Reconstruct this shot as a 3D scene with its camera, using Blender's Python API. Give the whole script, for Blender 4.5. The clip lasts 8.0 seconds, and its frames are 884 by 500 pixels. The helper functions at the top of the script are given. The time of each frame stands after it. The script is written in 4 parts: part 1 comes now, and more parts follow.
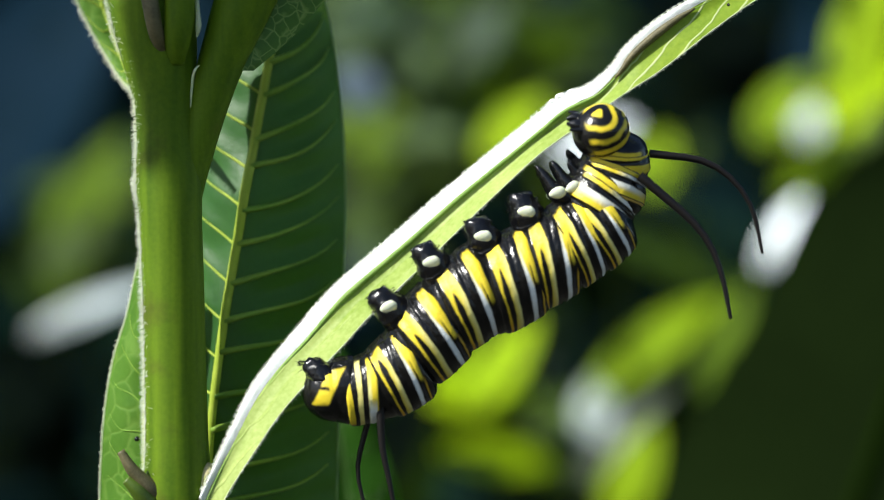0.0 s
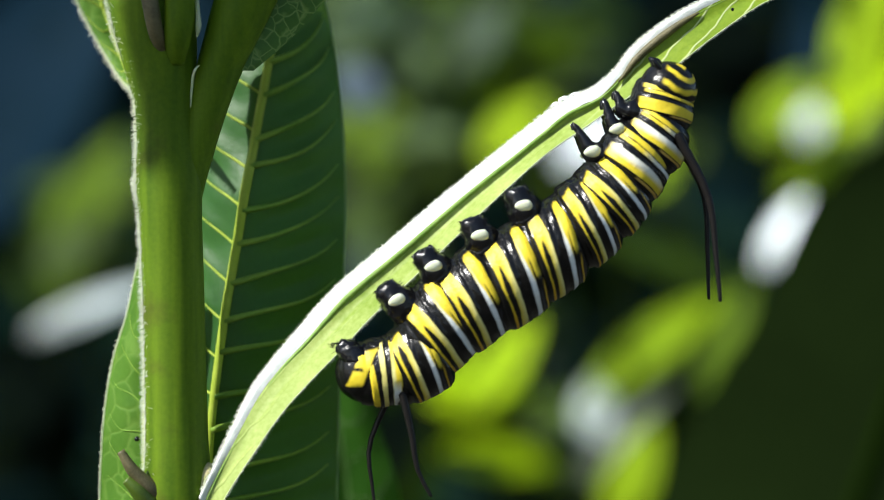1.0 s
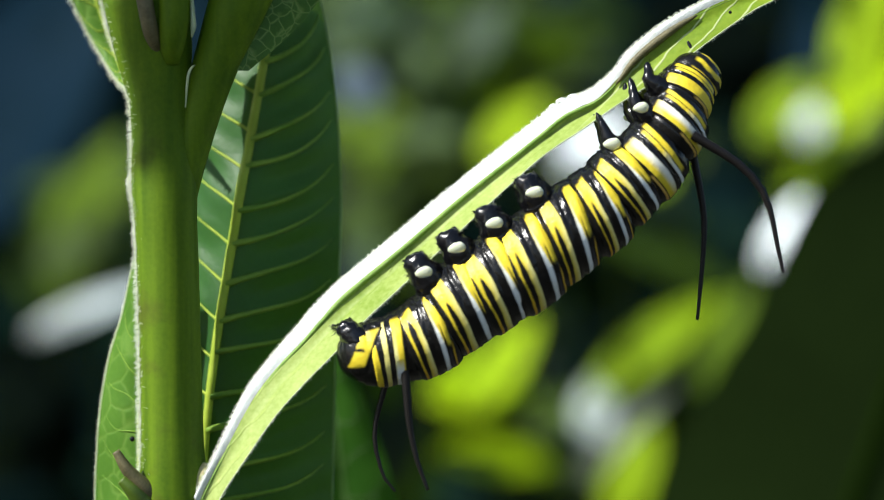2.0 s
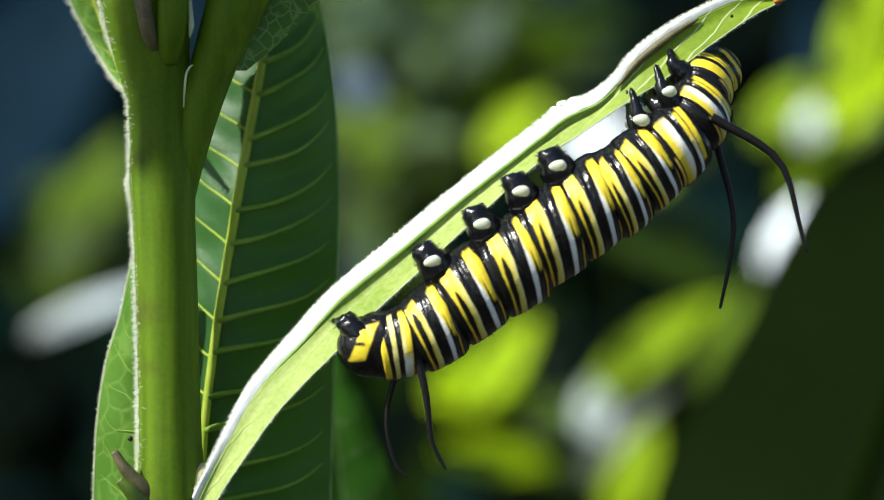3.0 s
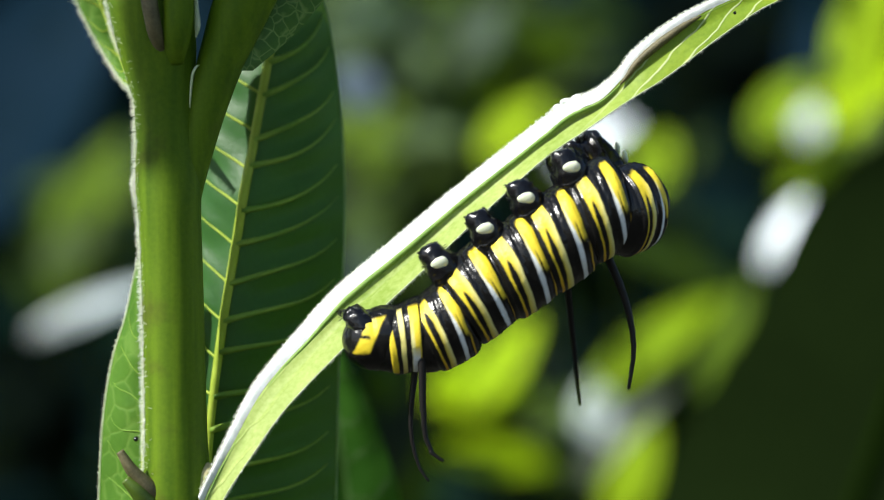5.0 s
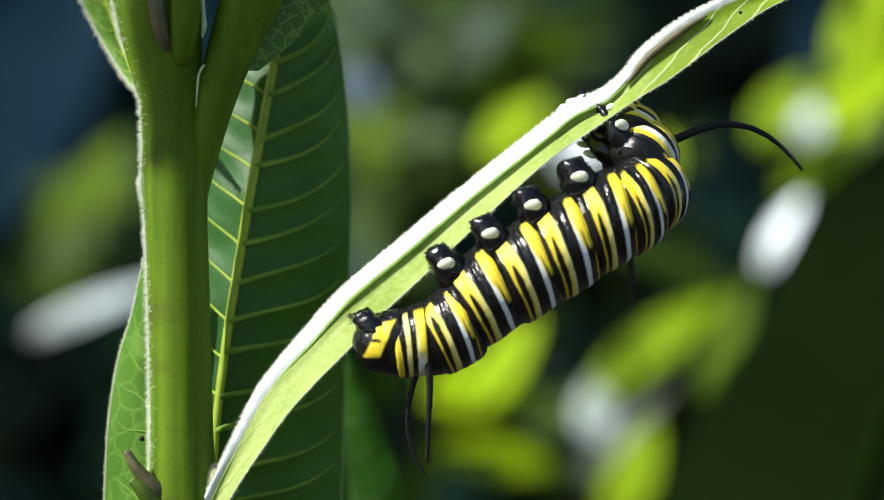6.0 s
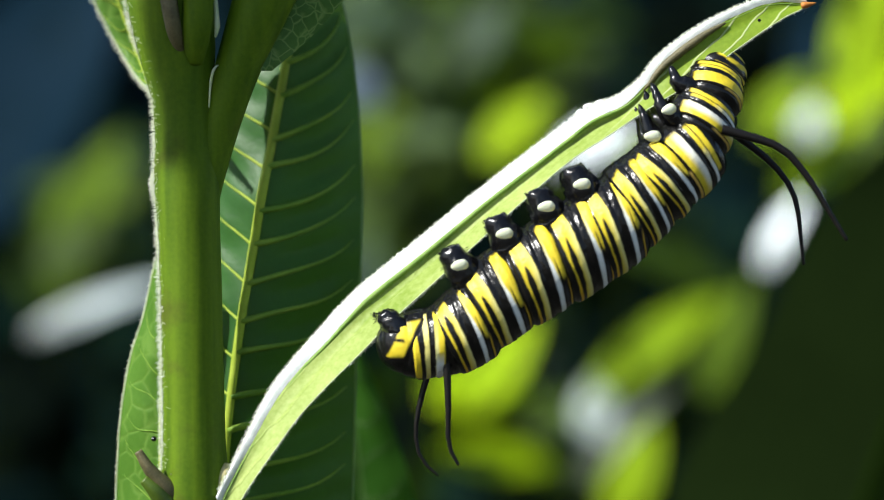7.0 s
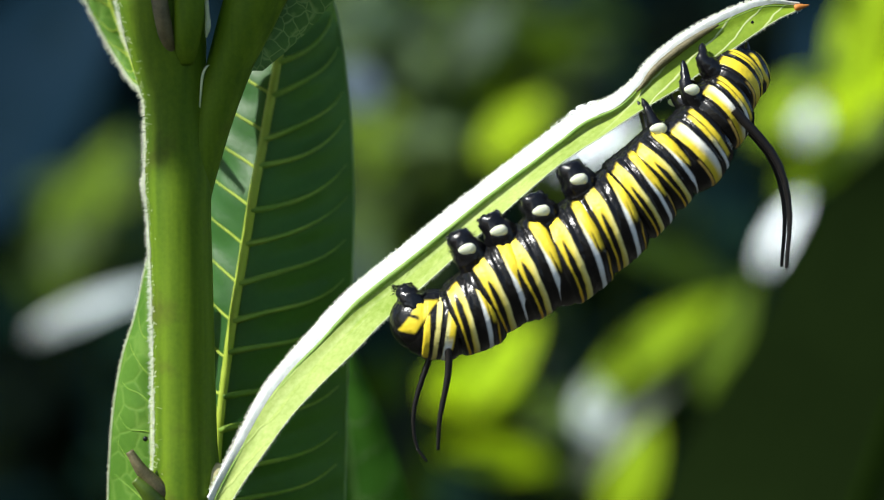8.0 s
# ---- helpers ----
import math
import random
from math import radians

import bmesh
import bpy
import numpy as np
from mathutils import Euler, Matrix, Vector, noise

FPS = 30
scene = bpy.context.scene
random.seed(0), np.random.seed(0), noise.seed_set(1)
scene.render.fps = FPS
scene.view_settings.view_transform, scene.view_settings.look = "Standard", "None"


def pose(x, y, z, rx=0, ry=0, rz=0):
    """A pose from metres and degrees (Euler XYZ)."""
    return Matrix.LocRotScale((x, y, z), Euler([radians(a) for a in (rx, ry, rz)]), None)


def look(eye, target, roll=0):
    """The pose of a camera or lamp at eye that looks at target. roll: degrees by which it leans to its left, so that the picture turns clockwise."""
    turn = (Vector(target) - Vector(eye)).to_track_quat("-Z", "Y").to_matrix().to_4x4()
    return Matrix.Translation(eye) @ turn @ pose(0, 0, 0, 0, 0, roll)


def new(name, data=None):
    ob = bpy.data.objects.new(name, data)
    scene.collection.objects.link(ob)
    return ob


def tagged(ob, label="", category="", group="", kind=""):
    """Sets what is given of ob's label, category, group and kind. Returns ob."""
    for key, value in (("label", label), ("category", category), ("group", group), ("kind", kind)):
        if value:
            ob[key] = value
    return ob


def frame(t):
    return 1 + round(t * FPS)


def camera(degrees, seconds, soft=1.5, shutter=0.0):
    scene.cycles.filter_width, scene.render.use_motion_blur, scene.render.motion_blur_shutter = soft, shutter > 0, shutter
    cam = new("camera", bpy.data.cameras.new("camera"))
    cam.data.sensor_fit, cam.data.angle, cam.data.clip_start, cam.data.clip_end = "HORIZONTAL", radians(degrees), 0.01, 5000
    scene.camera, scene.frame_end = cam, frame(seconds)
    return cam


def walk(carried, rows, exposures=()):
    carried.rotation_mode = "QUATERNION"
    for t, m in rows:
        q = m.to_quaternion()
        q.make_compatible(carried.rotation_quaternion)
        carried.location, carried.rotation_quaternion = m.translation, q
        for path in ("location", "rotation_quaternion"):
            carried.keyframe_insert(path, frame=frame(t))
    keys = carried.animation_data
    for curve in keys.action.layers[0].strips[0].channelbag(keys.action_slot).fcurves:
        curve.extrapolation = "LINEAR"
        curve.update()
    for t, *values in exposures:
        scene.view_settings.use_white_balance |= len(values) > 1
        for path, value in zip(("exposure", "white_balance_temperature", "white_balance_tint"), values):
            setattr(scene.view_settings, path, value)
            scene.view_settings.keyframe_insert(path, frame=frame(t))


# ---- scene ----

# the camera stands still before the plant; U is one step of the plan, a twentieth of a millimetre
U = 0.00005
HIGH = 0.60
EYE = (0.0, -0.17682, HIGH)
FAR = 0.17682
cam = camera(25, 8.0, soft=1.1)
cam.data.dof.use_dof = True
cam.data.dof.focus_distance = FAR
cam.data.dof.aperture_fstop = 14
walk(cam, [(0.0, look(EYE, (0, 0, HIGH))), (8.0, look(EYE, (0, 0, HIGH)))],
     exposures=[(0.0, 0.90, 6200, 8), (8.0, 0.90, 6200, 8)])

# ---- light ----
SUN = Vector((-0.66, -0.35, 0.66)).normalized()
world = bpy.data.worlds.new("sky")
world.use_nodes = True
scene.world = world
wn = world.node_tree.nodes
sky = wn.new("ShaderNodeTexSky")
sky.sky_type = 'NISHITA'
sky.sun_disc = False
sky.sun_elevation = math.asin(SUN.z)
sky.sun_rotation = math.atan2(SUN.x, SUN.y)
world.node_tree.links.new(sky.outputs[0], wn["Background"].inputs[0])
wn["Background"].inputs[1].default_value = 0.080
sun_data = bpy.data.lights.new("sun", 'SUN')
sun_data.energy, sun_data.angle, sun_data.color = 4.8, radians(0.53), (1.0, 0.95, 0.86)
sun = new("sun", sun_data)
sun.matrix_basis = look(SUN * 3, (0, 0, 0))


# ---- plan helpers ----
def at(u, v, d=0.0):
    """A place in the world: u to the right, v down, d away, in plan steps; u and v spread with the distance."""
    k = (FAR + d * U) / FAR
    return Vector(((u - 784) * U * k, d * U, HIGH + (443 - v) * U * k))


def spline(points, n):
    """n points on a smooth curve through the given ones, evenly spaced in length."""
    p = [Vector(q) for q in points]
    p = [2 * p[0] - p[1], *p, 2 * p[-1] - p[-2]]
    fine = []
    for i in range(1, len(p) - 2):
        for k in range(24):
            t = k / 24
            fine.append(0.5 * (2 * p[i] + (p[i + 1] - p[i - 1]) * t + (2 * p[i - 1] - 5 * p[i] + 4 * p[i + 1] - p[i + 2]) * t * t
                               + (3 * p[i] - p[i - 1] - 3 * p[i + 1] + p[i + 2]) * t ** 3))
    fine.append(p[-2])
    run = np.concatenate([[0], np.cumsum([(b - a).length for a, b in zip(fine, fine[1:])])])
    arr = np.array(fine)
    want = np.linspace(0, run[-1], n)
    return [Vector([np.interp(w, run, arr[:, c]) for c in range(arr.shape[1])]) for w in want]


ORIGIN = {}


def part(name, mesh, material, parent, label="", origin=None):
    """One mesh, given in world places, as an object under parent (or at top level)."""
    base = Vector(origin) if origin is not None else (ORIGIN[parent] if parent else Vector((0, 0, 0)))
    if isinstance(mesh, bmesh.types.BMesh):
        data = bpy.data.meshes.new(name)
        mesh.to_mesh(data)
        mesh.free()
    else:
        data = mesh
    data.transform(Matrix.Translation(-base))
    if material and not data.materials:
        data.materials.append(material)
    data.polygons.foreach_set("use_smooth", [True] * len(data.polygons))
    ob = new(name, data)
    ob.parent = parent
    ob.location = base - (ORIGIN[parent] if parent else Vector((0, 0, 0)))
    ORIGIN[ob] = base
    if label:
        ob["label"] = label
    return ob


def thing(name, place, label, category, group="", kind=""):
    ob = new(name)
    ob.empty_display_size = 0.01
    ob.location = place
    ORIGIN[ob] = Vector(place)
    return tagged(ob, label, category, group, kind)


def grid_mesh(name, rows, uv=None):
    """A mesh sheet from rows of points; uv rows alike."""
    nr, nc = len(rows), len(rows[0])
    verts = [tuple(p) for r in rows for p in r]
    faces = [(i * nc + j, i * nc + j + 1, (i + 1) * nc + j + 1, (i + 1) * nc + j) for i in range(nr - 1) for j in range(nc - 1)]
    data = bpy.data.meshes.new(name)
    data.from_pydata(verts, [], faces)
    layer = data.uv_layers.new(name="UVMap")
    flat = [(i / (nr - 1), j / (nc - 1)) for i in range(nr) for j in range(nc)] if uv is None else [c for r in uv for c in r]
    idx = np.zeros(len(data.loops), dtype=np.int32)
    data.loops.foreach_get("vertex_index", idx)
    layer.data.foreach_set("uv", np.array(flat, dtype=np.float32)[idx].ravel())
    return data


def tube_into(bm, path, radii, sides=12, flat=1.0, cap=True):
    """A round tube along the path, with a radius at each point."""
    rings = []
    side = None
    for i, p in enumerate(path):
        t = (path[min(i + 1, len(path) - 1)] - path[max(i - 1, 0)]).normalized()
        if side is None:
            side = t.cross(Vector((0, 1, 0)))
            if side.length < 0.1:
                side = t.cross(Vector((1, 0, 0)))
        side = (side - t * side.dot(t)).normalized()
        other = t.cross(side)
        rings.append([bm.verts.new(p + (side * math.cos(a) + other * math.sin(a) * flat) * radii[i])
                      for a in (2 * math.pi * k / sides for k in range(sides))])
    for a, b in zip(rings, rings[1:]):
        for k in range(sides):
            bm.faces.new((a[k], a[(k + 1) % sides], b[(k + 1) % sides], b[k]))
    if cap:
        bm.faces.new(list(reversed(rings[0])))
        bm.faces.new(rings[-1])


def tube(path, radii, sides=12, flat=1.0):
    bm = bmesh.new()
    if isinstance(radii, float):
        radii = [radii] * len(path)
    tube_into(bm, path, radii, sides, flat)
    return bm


def hairs(spots, rng, long, thin, lean=0.5):
    """Fine tapering hairs on (place, outward) pairs, in one mesh."""
    verts, faces = [], []
    for p, n in spots:
        n = (n + Vector((rng.gauss(0, lean), rng.gauss(0, lean), rng.gauss(0, lean)))).normalized()
        l = long * rng.uniform(0.5, 1.25)
        a = n.cross(Vector((0.3, 0.8, 0.5))).normalized() * thin
        b = n.cross(a).normalized() * thin
        k = len(verts)
        mid = p + n * l * 0.55 + Vector((0, 0, -0.04 * l))
        verts += [p + a, p - a * 0.5 + b * 0.8, p - a * 0.5 - b * 0.8,
                  mid + a * .7, mid - a * .35 + b * .56, mid - a * .35 - b * .56, p + n * l + Vector((0, 0, -0.2 * l))]
        faces += [(k, k + 1, k + 4, k + 3), (k + 1, k + 2, k + 5, k + 4), (k + 2, k, k + 3, k + 5),
                  (k + 3, k + 4, k + 6), (k + 4, k + 5, k + 6), (k + 5, k + 3, k + 6)]
    data = bpy.data.meshes.new("hairs")
    data.from_pydata([tuple(v) for v in verts], [], faces)
    return data


# ---- materials ----
class Mat:
    """A node material with short ways to add and join nodes."""

    def __init__(self, name):
        self.mat = bpy.data.materials.new(name)
        self.mat.use_nodes = True
        self.nt = self.mat.node_tree
        self.nt.nodes.clear()

    def node(self, kind, operation="", feature="", attribute_name="", blend_type=""):
        n = self.nt.nodes.new(kind)
        if operation:
            n.operation = operation
        if feature:
            n.feature = feature
        if attribute_name:
            n.attribute_name = attribute_name
        if blend_type:
            n.data_type, n.blend_type = 'RGBA', blend_type
        return n

    def join(self, a, b):
        self.nt.links.new(a, b)

    def noise(self, scale, detail=4.0, rough=0.55, coords=None):
        n = self.node("ShaderNodeTexNoise")
        n.inputs["Scale"].default_value, n.inputs["Detail"].default_value, n.inputs["Roughness"].default_value = scale, detail, rough
        if coords is None:
            coords = self.node("ShaderNodeTexCoord").outputs["Object"]
        self.join(coords, n.inputs["Vector"])
        return n.outputs["Fac"]

    def ramp(self, fac, stops, hard=False):
        n = self.node("ShaderNodeValToRGB")
        n.color_ramp.interpolation = 'CONSTANT' if hard else 'LINEAR'
        e = n.color_ramp.elements
        while len(e) < len(stops):
            e.new(0.5)
        for el, (pos, col) in zip(e, stops):
            el.position, el.color = pos, (*col, 1)
        self.join(fac, n.inputs[0])
        return n.outputs[0]

    def mix(self, fac, a, b, mode='MIX'):
        n = self.node("ShaderNodeMix", blend_type=mode)
        for sock, value in ((n.inputs[0], fac), (n.inputs[6], a), (n.inputs[7], b)):
            if isinstance(value, (int, float)):
                sock.default_value = value
            elif isinstance(value, tuple):
                sock.default_value = (*value, 1)
            else:
                self.join(value, sock)
        return n.outputs[2]

    def math(self, op, a, b=0.0):
        n = self.node("ShaderNodeMath", operation=op)
        for sock, value in zip(n.inputs, (a, b)):
            if isinstance(value, (int, float)):
                sock.default_value = value
            else:
                self.join(value, sock)
        return n.outputs[0]

    def bump(self, height, strength, distance):
        n = self.node("ShaderNodeBump")
        n.inputs["Strength"].default_value, n.inputs["Distance"].default_value = strength, distance
        self.join(height, n.inputs["Height"])
        return n.outputs[0]

    def finish(self, color, rough=0.5, normal=None, translucent=None, share=0.4, metal=0.0, spec=0.5):
        out = self.node("ShaderNodeOutputMaterial")
        p = self.node("ShaderNodeBsdfPrincipled")
        p.inputs["Metallic"].default_value = metal
        p.inputs["Specular IOR Level"].default_value = spec
        if isinstance(color, tuple):
            p.inputs["Base Color"].default_value = (*color, 1)
        else:
            self.join(color, p.inputs["Base Color"])
        if isinstance(rough, (int, float)):
            p.inputs["Roughness"].default_value = rough
        else:
            self.join(rough, p.inputs["Roughness"])
        if normal is not None:
            self.join(normal, p.inputs["Normal"])
        if translucent is None:
            self.join(p.outputs[0], out.inputs[0])
        else:
            t = self.node("ShaderNodeBsdfTranslucent")
            if isinstance(translucent, tuple):
                t.inputs[0].default_value = (*translucent, 1)
            else:
                self.join(translucent, t.inputs[0])
            m = self.node("ShaderNodeMixShader")
            m.inputs[0].default_value = share
            self.join(p.outputs[0], m.inputs[1])
            self.join(t.outputs[0], m.inputs[2])
            self.join(m.outputs[0], out.inputs[0])
        return self.mat


def leaf_material(name, dark, light, through_col, share=0.4, rough=0.45, cells=0.0, vein_col=(0.3, 0.42, 0.12), scale=900, spec=0.4):
    """Leaf tissue: two greens mottled at two scales, a fine net of veins, light that shines through."""
    m = Mat(name)
    big = m.noise(scale * 0.12, 3)
    fine = m.noise(scale * 2.2, 4)
    col = m.ramp(m.math('ADD', m.math('MULTIPLY', big, 0.7), m.math('MULTIPLY', fine, 0.3)), [(0.35, dark), (0.65, light)])
    height = fine
    if cells:
        v = m.node("ShaderNodeTexVoronoi", feature='DISTANCE_TO_EDGE')
        v.inputs["Scale"].default_value = cells
        warp = m.node("ShaderNodeVectorMath", operation='ADD')
        tc = m.node("ShaderNodeTexCoord").outputs["Object"]
        m.join(tc, warp.inputs[0])
        nz = m.node("ShaderNodeTexNoise")
        nz.inputs["Scale"].default_value = cells * 0.8
        m.join(tc, nz.inputs["Vector"])
        sc = m.node("ShaderNodeVectorMath", operation='SCALE')
        sc.inputs["Scale"].default_value = 0.5 / cells
        m.join(nz.outputs["Color"], sc.inputs[0])
        m.join(sc.outputs[0], warp.inputs[1])
        m.join(warp.outputs[0], v.inputs["Vector"])
        line = m.ramp(v.outputs["Distance"], [(0.0, (1, 1, 1)), (0.09, (0, 0, 0))])
        col = m.mix(m.math('MULTIPLY', line, m.math('MULTIPLY', big, 1.1)), col, vein_col)
        height = m.math('SUBTRACT', m.math('MULTIPLY', fine, 0.3), line)
    tr = m.mix(0.5, col, through_col) if share else None
    return m.finish(col, rough, m.bump(height, 0.35, 0.00012), tr, share, spec=spec)


def host_material():
    """The climbed leaf: downy pale green near the stem, clear green with pale slanting veins near the tip."""
    m = Mat("climbed_leaf")
    big, fine = m.noise(108, 3), m.noise(1980, 4)
    tone = m.math('ADD', m.math('MULTIPLY', big, 0.6), m.math('MULTIPLY', fine, 0.4))
    downy = m.ramp(tone, [(0.35, (0.25, 0.37, 0.05)), (0.65, (0.50, 0.60, 0.18))])
    clear = m.ramp(tone, [(0.35, (0.16, 0.27, 0.012)), (0.65, (0.31, 0.43, 0.035))])
    split = m.node("ShaderNodeSeparateXYZ")
    m.join(m.node("ShaderNodeTexCoord").outputs["Object"], split.inputs[0])
    x, z = split.outputs["X"], split.outputs["Z"]
    along = m.math('DIVIDE', x, 1000 * U)
    tip = m.ramp(along, [(0.62, (0, 0, 0)), (0.76, (1, 1, 1))])
    cross = m.math('DIVIDE', m.math('SUBTRACT', m.math('MULTIPLY', x, 0.75), m.math('MULTIPLY', z, 0.66)), 27 * U)
    cross = m.math('ADD', cross, m.math('MULTIPLY', m.noise(260, 2), 0.9))
    line = m.ramp(m.math('ABSOLUTE', m.math('SUBTRACT', m.math('FRACT', cross), 0.5)), [(0.02, (1, 1, 1)), (0.08, (0, 0, 0))])
    col = m.mix(tip, downy, clear)
    col = m.mix(m.math('MULTIPLY', line, m.math('MULTIPLY', tip, 0.8)), col, (0.66, 0.74, 0.36))
    return m.finish(col, 0.5, m.bump(m.math('ADD', fine, line), 0.35, 0.00012), m.mix(0.35, col, (0.52, 0.70, 0.08)), 0.4, spec=0.2)


def plain_material(name, a, b, scale, rough=0.5, bump=0.0, translucent=None, share=0.3, spec=0.5):
    m = Mat(name)
    n1, n2 = m.noise(scale, 4), m.noise(scale * 9, 3)
    col = m.ramp(m.math('ADD', m.math('MULTIPLY', n1, 0.65), m.math('MULTIPLY', n2, 0.35)), [(0.36, a), (0.64, b)])
    return m.finish(col, rough, m.bump(n2, bump, 0.00015) if bump else None, translucent, share, spec=spec)


def stem_material():
    """Green stem skin: long faint streaks, a fine grain, brownish flecks, a little light inside."""
    m = Mat("stem_skin")
    stretch = m.node("ShaderNodeMapping")
    stretch.inputs["Scale"].default_value = (1, 1, 0.04)
    m.join(m.node("ShaderNodeTexCoord").outputs["Object"], stretch.inputs["Vector"])
    streak = m.noise(900, 3, coords=stretch.outputs[0])
    grain = m.noise(2500, 3)
    fleck = m.noise(220, 5)
    col = m.ramp(m.math('ADD', m.math('MULTIPLY', streak, 0.7), m.math('MULTIPLY', grain, 0.3)), [(0.34, (0.050, 0.104, 0.003)), (0.66, (0.110, 0.185, 0.006))])
    col = m.mix(m.ramp(fleck, [(0.58, (0, 0, 0)), (0.72, (0.5, 0.5, 0.5))]), col, (0.06, 0.05, 0.01))
    return m.finish(col, 0.6, m.bump(m.math('ADD', streak, m.math('MULTIPLY', grain, 0.5)), 0.25, 0.00015), (0.28, 0.45, 0.01), 0.12, spec=0.15)


STEM = stem_material()
PETIOLE = plain_material("petiole_skin", (0.045, 0.082, 0.002), (0.075, 0.125, 0.004), 300, 0.5, 0.2)
NODE_BROWN = plain_material("node_skin", (0.05, 0.045, 0.012), (0.14, 0.12, 0.05), 700, 0.6, 0.4)
# tones of one leaf tissue; how lit each leaf stands is put into them
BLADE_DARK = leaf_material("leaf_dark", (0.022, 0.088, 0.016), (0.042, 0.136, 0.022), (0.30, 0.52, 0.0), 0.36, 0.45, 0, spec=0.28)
# darker copy for the leaf hanging behind, with its shade in the colour
BLADE_SHADED = leaf_material("leaf_shaded", (0.013, 0.050, 0.004), (0.026, 0.080, 0.007), (0.08, 0.2, 0.0), 0.2, 0.55, 0, spec=0.06)
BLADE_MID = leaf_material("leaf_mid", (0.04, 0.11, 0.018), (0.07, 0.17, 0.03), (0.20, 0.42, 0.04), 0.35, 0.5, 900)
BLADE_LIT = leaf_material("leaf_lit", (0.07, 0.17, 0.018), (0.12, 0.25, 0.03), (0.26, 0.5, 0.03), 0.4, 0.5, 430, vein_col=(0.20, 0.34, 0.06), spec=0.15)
HOST = leaf_material("host_leaf", (0.27, 0.39, 0.05), (0.52, 0.61, 0.19), (0.52, 0.70, 0.08), 0.4, 0.5, 0, spec=0.2)
HOST_TOP = plain_material("host_felt", (0.58, 0.61, 0.58), (0.74, 0.77, 0.75), 1500, 0.75, 0.6)
HOST_CLIMBED = host_material()
MIDRIB = plain_material("midrib_skin", (0.15, 0.27, 0.05), (0.27, 0.40, 0.10), 700, 0.55, 0.3, (0.3, 0.45, 0.06), 0.25, spec=0.2)
NODE_SKIN = plain_material("joint_skin", (0.22, 0.26, 0.06), (0.46, 0.38, 0.22), 500, 0.5, 0.2)
VEIN = plain_material("vein", (0.32, 0.42, 0.04), (0.44, 0.54, 0.07), 600, 0.5, 0.1, (0.45, 0.6, 0.06), 0.3, spec=0.2)
VEIN_BACK = plain_material("vein_back", (0.15, 0.30, 0.035), (0.30, 0.46, 0.06), 260, 0.5, 0.1, (0.35, 0.5, 0.05), 0.3, spec=0.2)
# vein copy darkened to match the shade painted on that leaf
VEIN_SHADED = plain_material("vein_shaded", (0.03, 0.09, 0.01), (0.06, 0.13, 0.02), 600, 0.5, 0.1)
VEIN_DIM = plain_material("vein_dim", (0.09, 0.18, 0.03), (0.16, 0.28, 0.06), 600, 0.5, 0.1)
HAIR = plain_material("hair", (0.74, 0.76, 0.68), (0.86, 0.87, 0.84), 900, 0.5, 0, (0.8, 0.85, 0.6), 0.4)
MARGIN = plain_material("leaf_margin", (0.45, 0.52, 0.3), (0.65, 0.7, 0.5), 700, 0.5, 0.2, (0.7, 0.8, 0.4), 0.4)
TIP_BROWN = plain_material("tip_brown", (0.35, 0.10, 0.01), (0.5, 0.2, 0.03), 900, 0.6, 0.2)


def skin_material():
    m = Mat("caterpillar_skin")
    a = m.node("ShaderNodeAttribute", attribute_name="pattern")
    fine = m.noise(2600, 3)
    coarse = m.noise(500, 3)
    col = m.mix(m.math('MULTIPLY', fine, 0.22), a.outputs["Color"], (0.02, 0.018, 0.012), 'MIX')
    pale = m.node("ShaderNodeRGBToBW")
    m.join(a.outputs["Color"], pale.inputs[0])
    rough = m.math('ADD', m.math('ADD', m.math('MULTIPLY', coarse, 0.22), 0.13), m.math('MULTIPLY', pale.outputs[0], 0.45))
    return m.finish(col, rough, m.bump(m.math('ADD', fine, m.math('MULTIPLY', coarse, 3.0)), 0.35, 0.00012), spec=0.32)


SKIN = skin_material()
BLACK = plain_material("black_horn", (0.0025, 0.0025, 0.003), (0.006, 0.006, 0.007), 500, 0.2, 0.25, spec=0.4)
FILAMENT = plain_material("filament_skin", (0.005, 0.005, 0.005), (0.012, 0.010, 0.009), 900, 0.4, 0.08, spec=0.2)
SPOT = plain_material("pale_spot", (0.62, 0.68, 0.45), (0.78, 0.80, 0.62), 900, 0.35, 0.1)

# ---- ground and far distance ----
SOIL = plain_material("soil", (0.012, 0.012, 0.008), (0.03, 0.028, 0.018), 30, 0.9, 0.6)
g = bmesh.new()
bmesh.ops.create_grid(g, x_segments=60, y_segments=60, size=60)
for vert in g.verts:
    vert.co.z = 0.02 * noise.noise(vert.co * 0.4)
ground = part("ground", g, SOIL, None)
tagged(ground, "dark bare soil in the shade of plants", "ground", kind="structure")

# the hedge's deep shade is put into these near-black greens
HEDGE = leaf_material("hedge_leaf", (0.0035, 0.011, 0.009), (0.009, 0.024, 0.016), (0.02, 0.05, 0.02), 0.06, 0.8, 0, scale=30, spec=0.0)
HEDGE_BACK = plain_material("hedge_shade", (0.002, 0.007, 0.009), (0.006, 0.016, 0.017), 4, 0.95, spec=0.0)


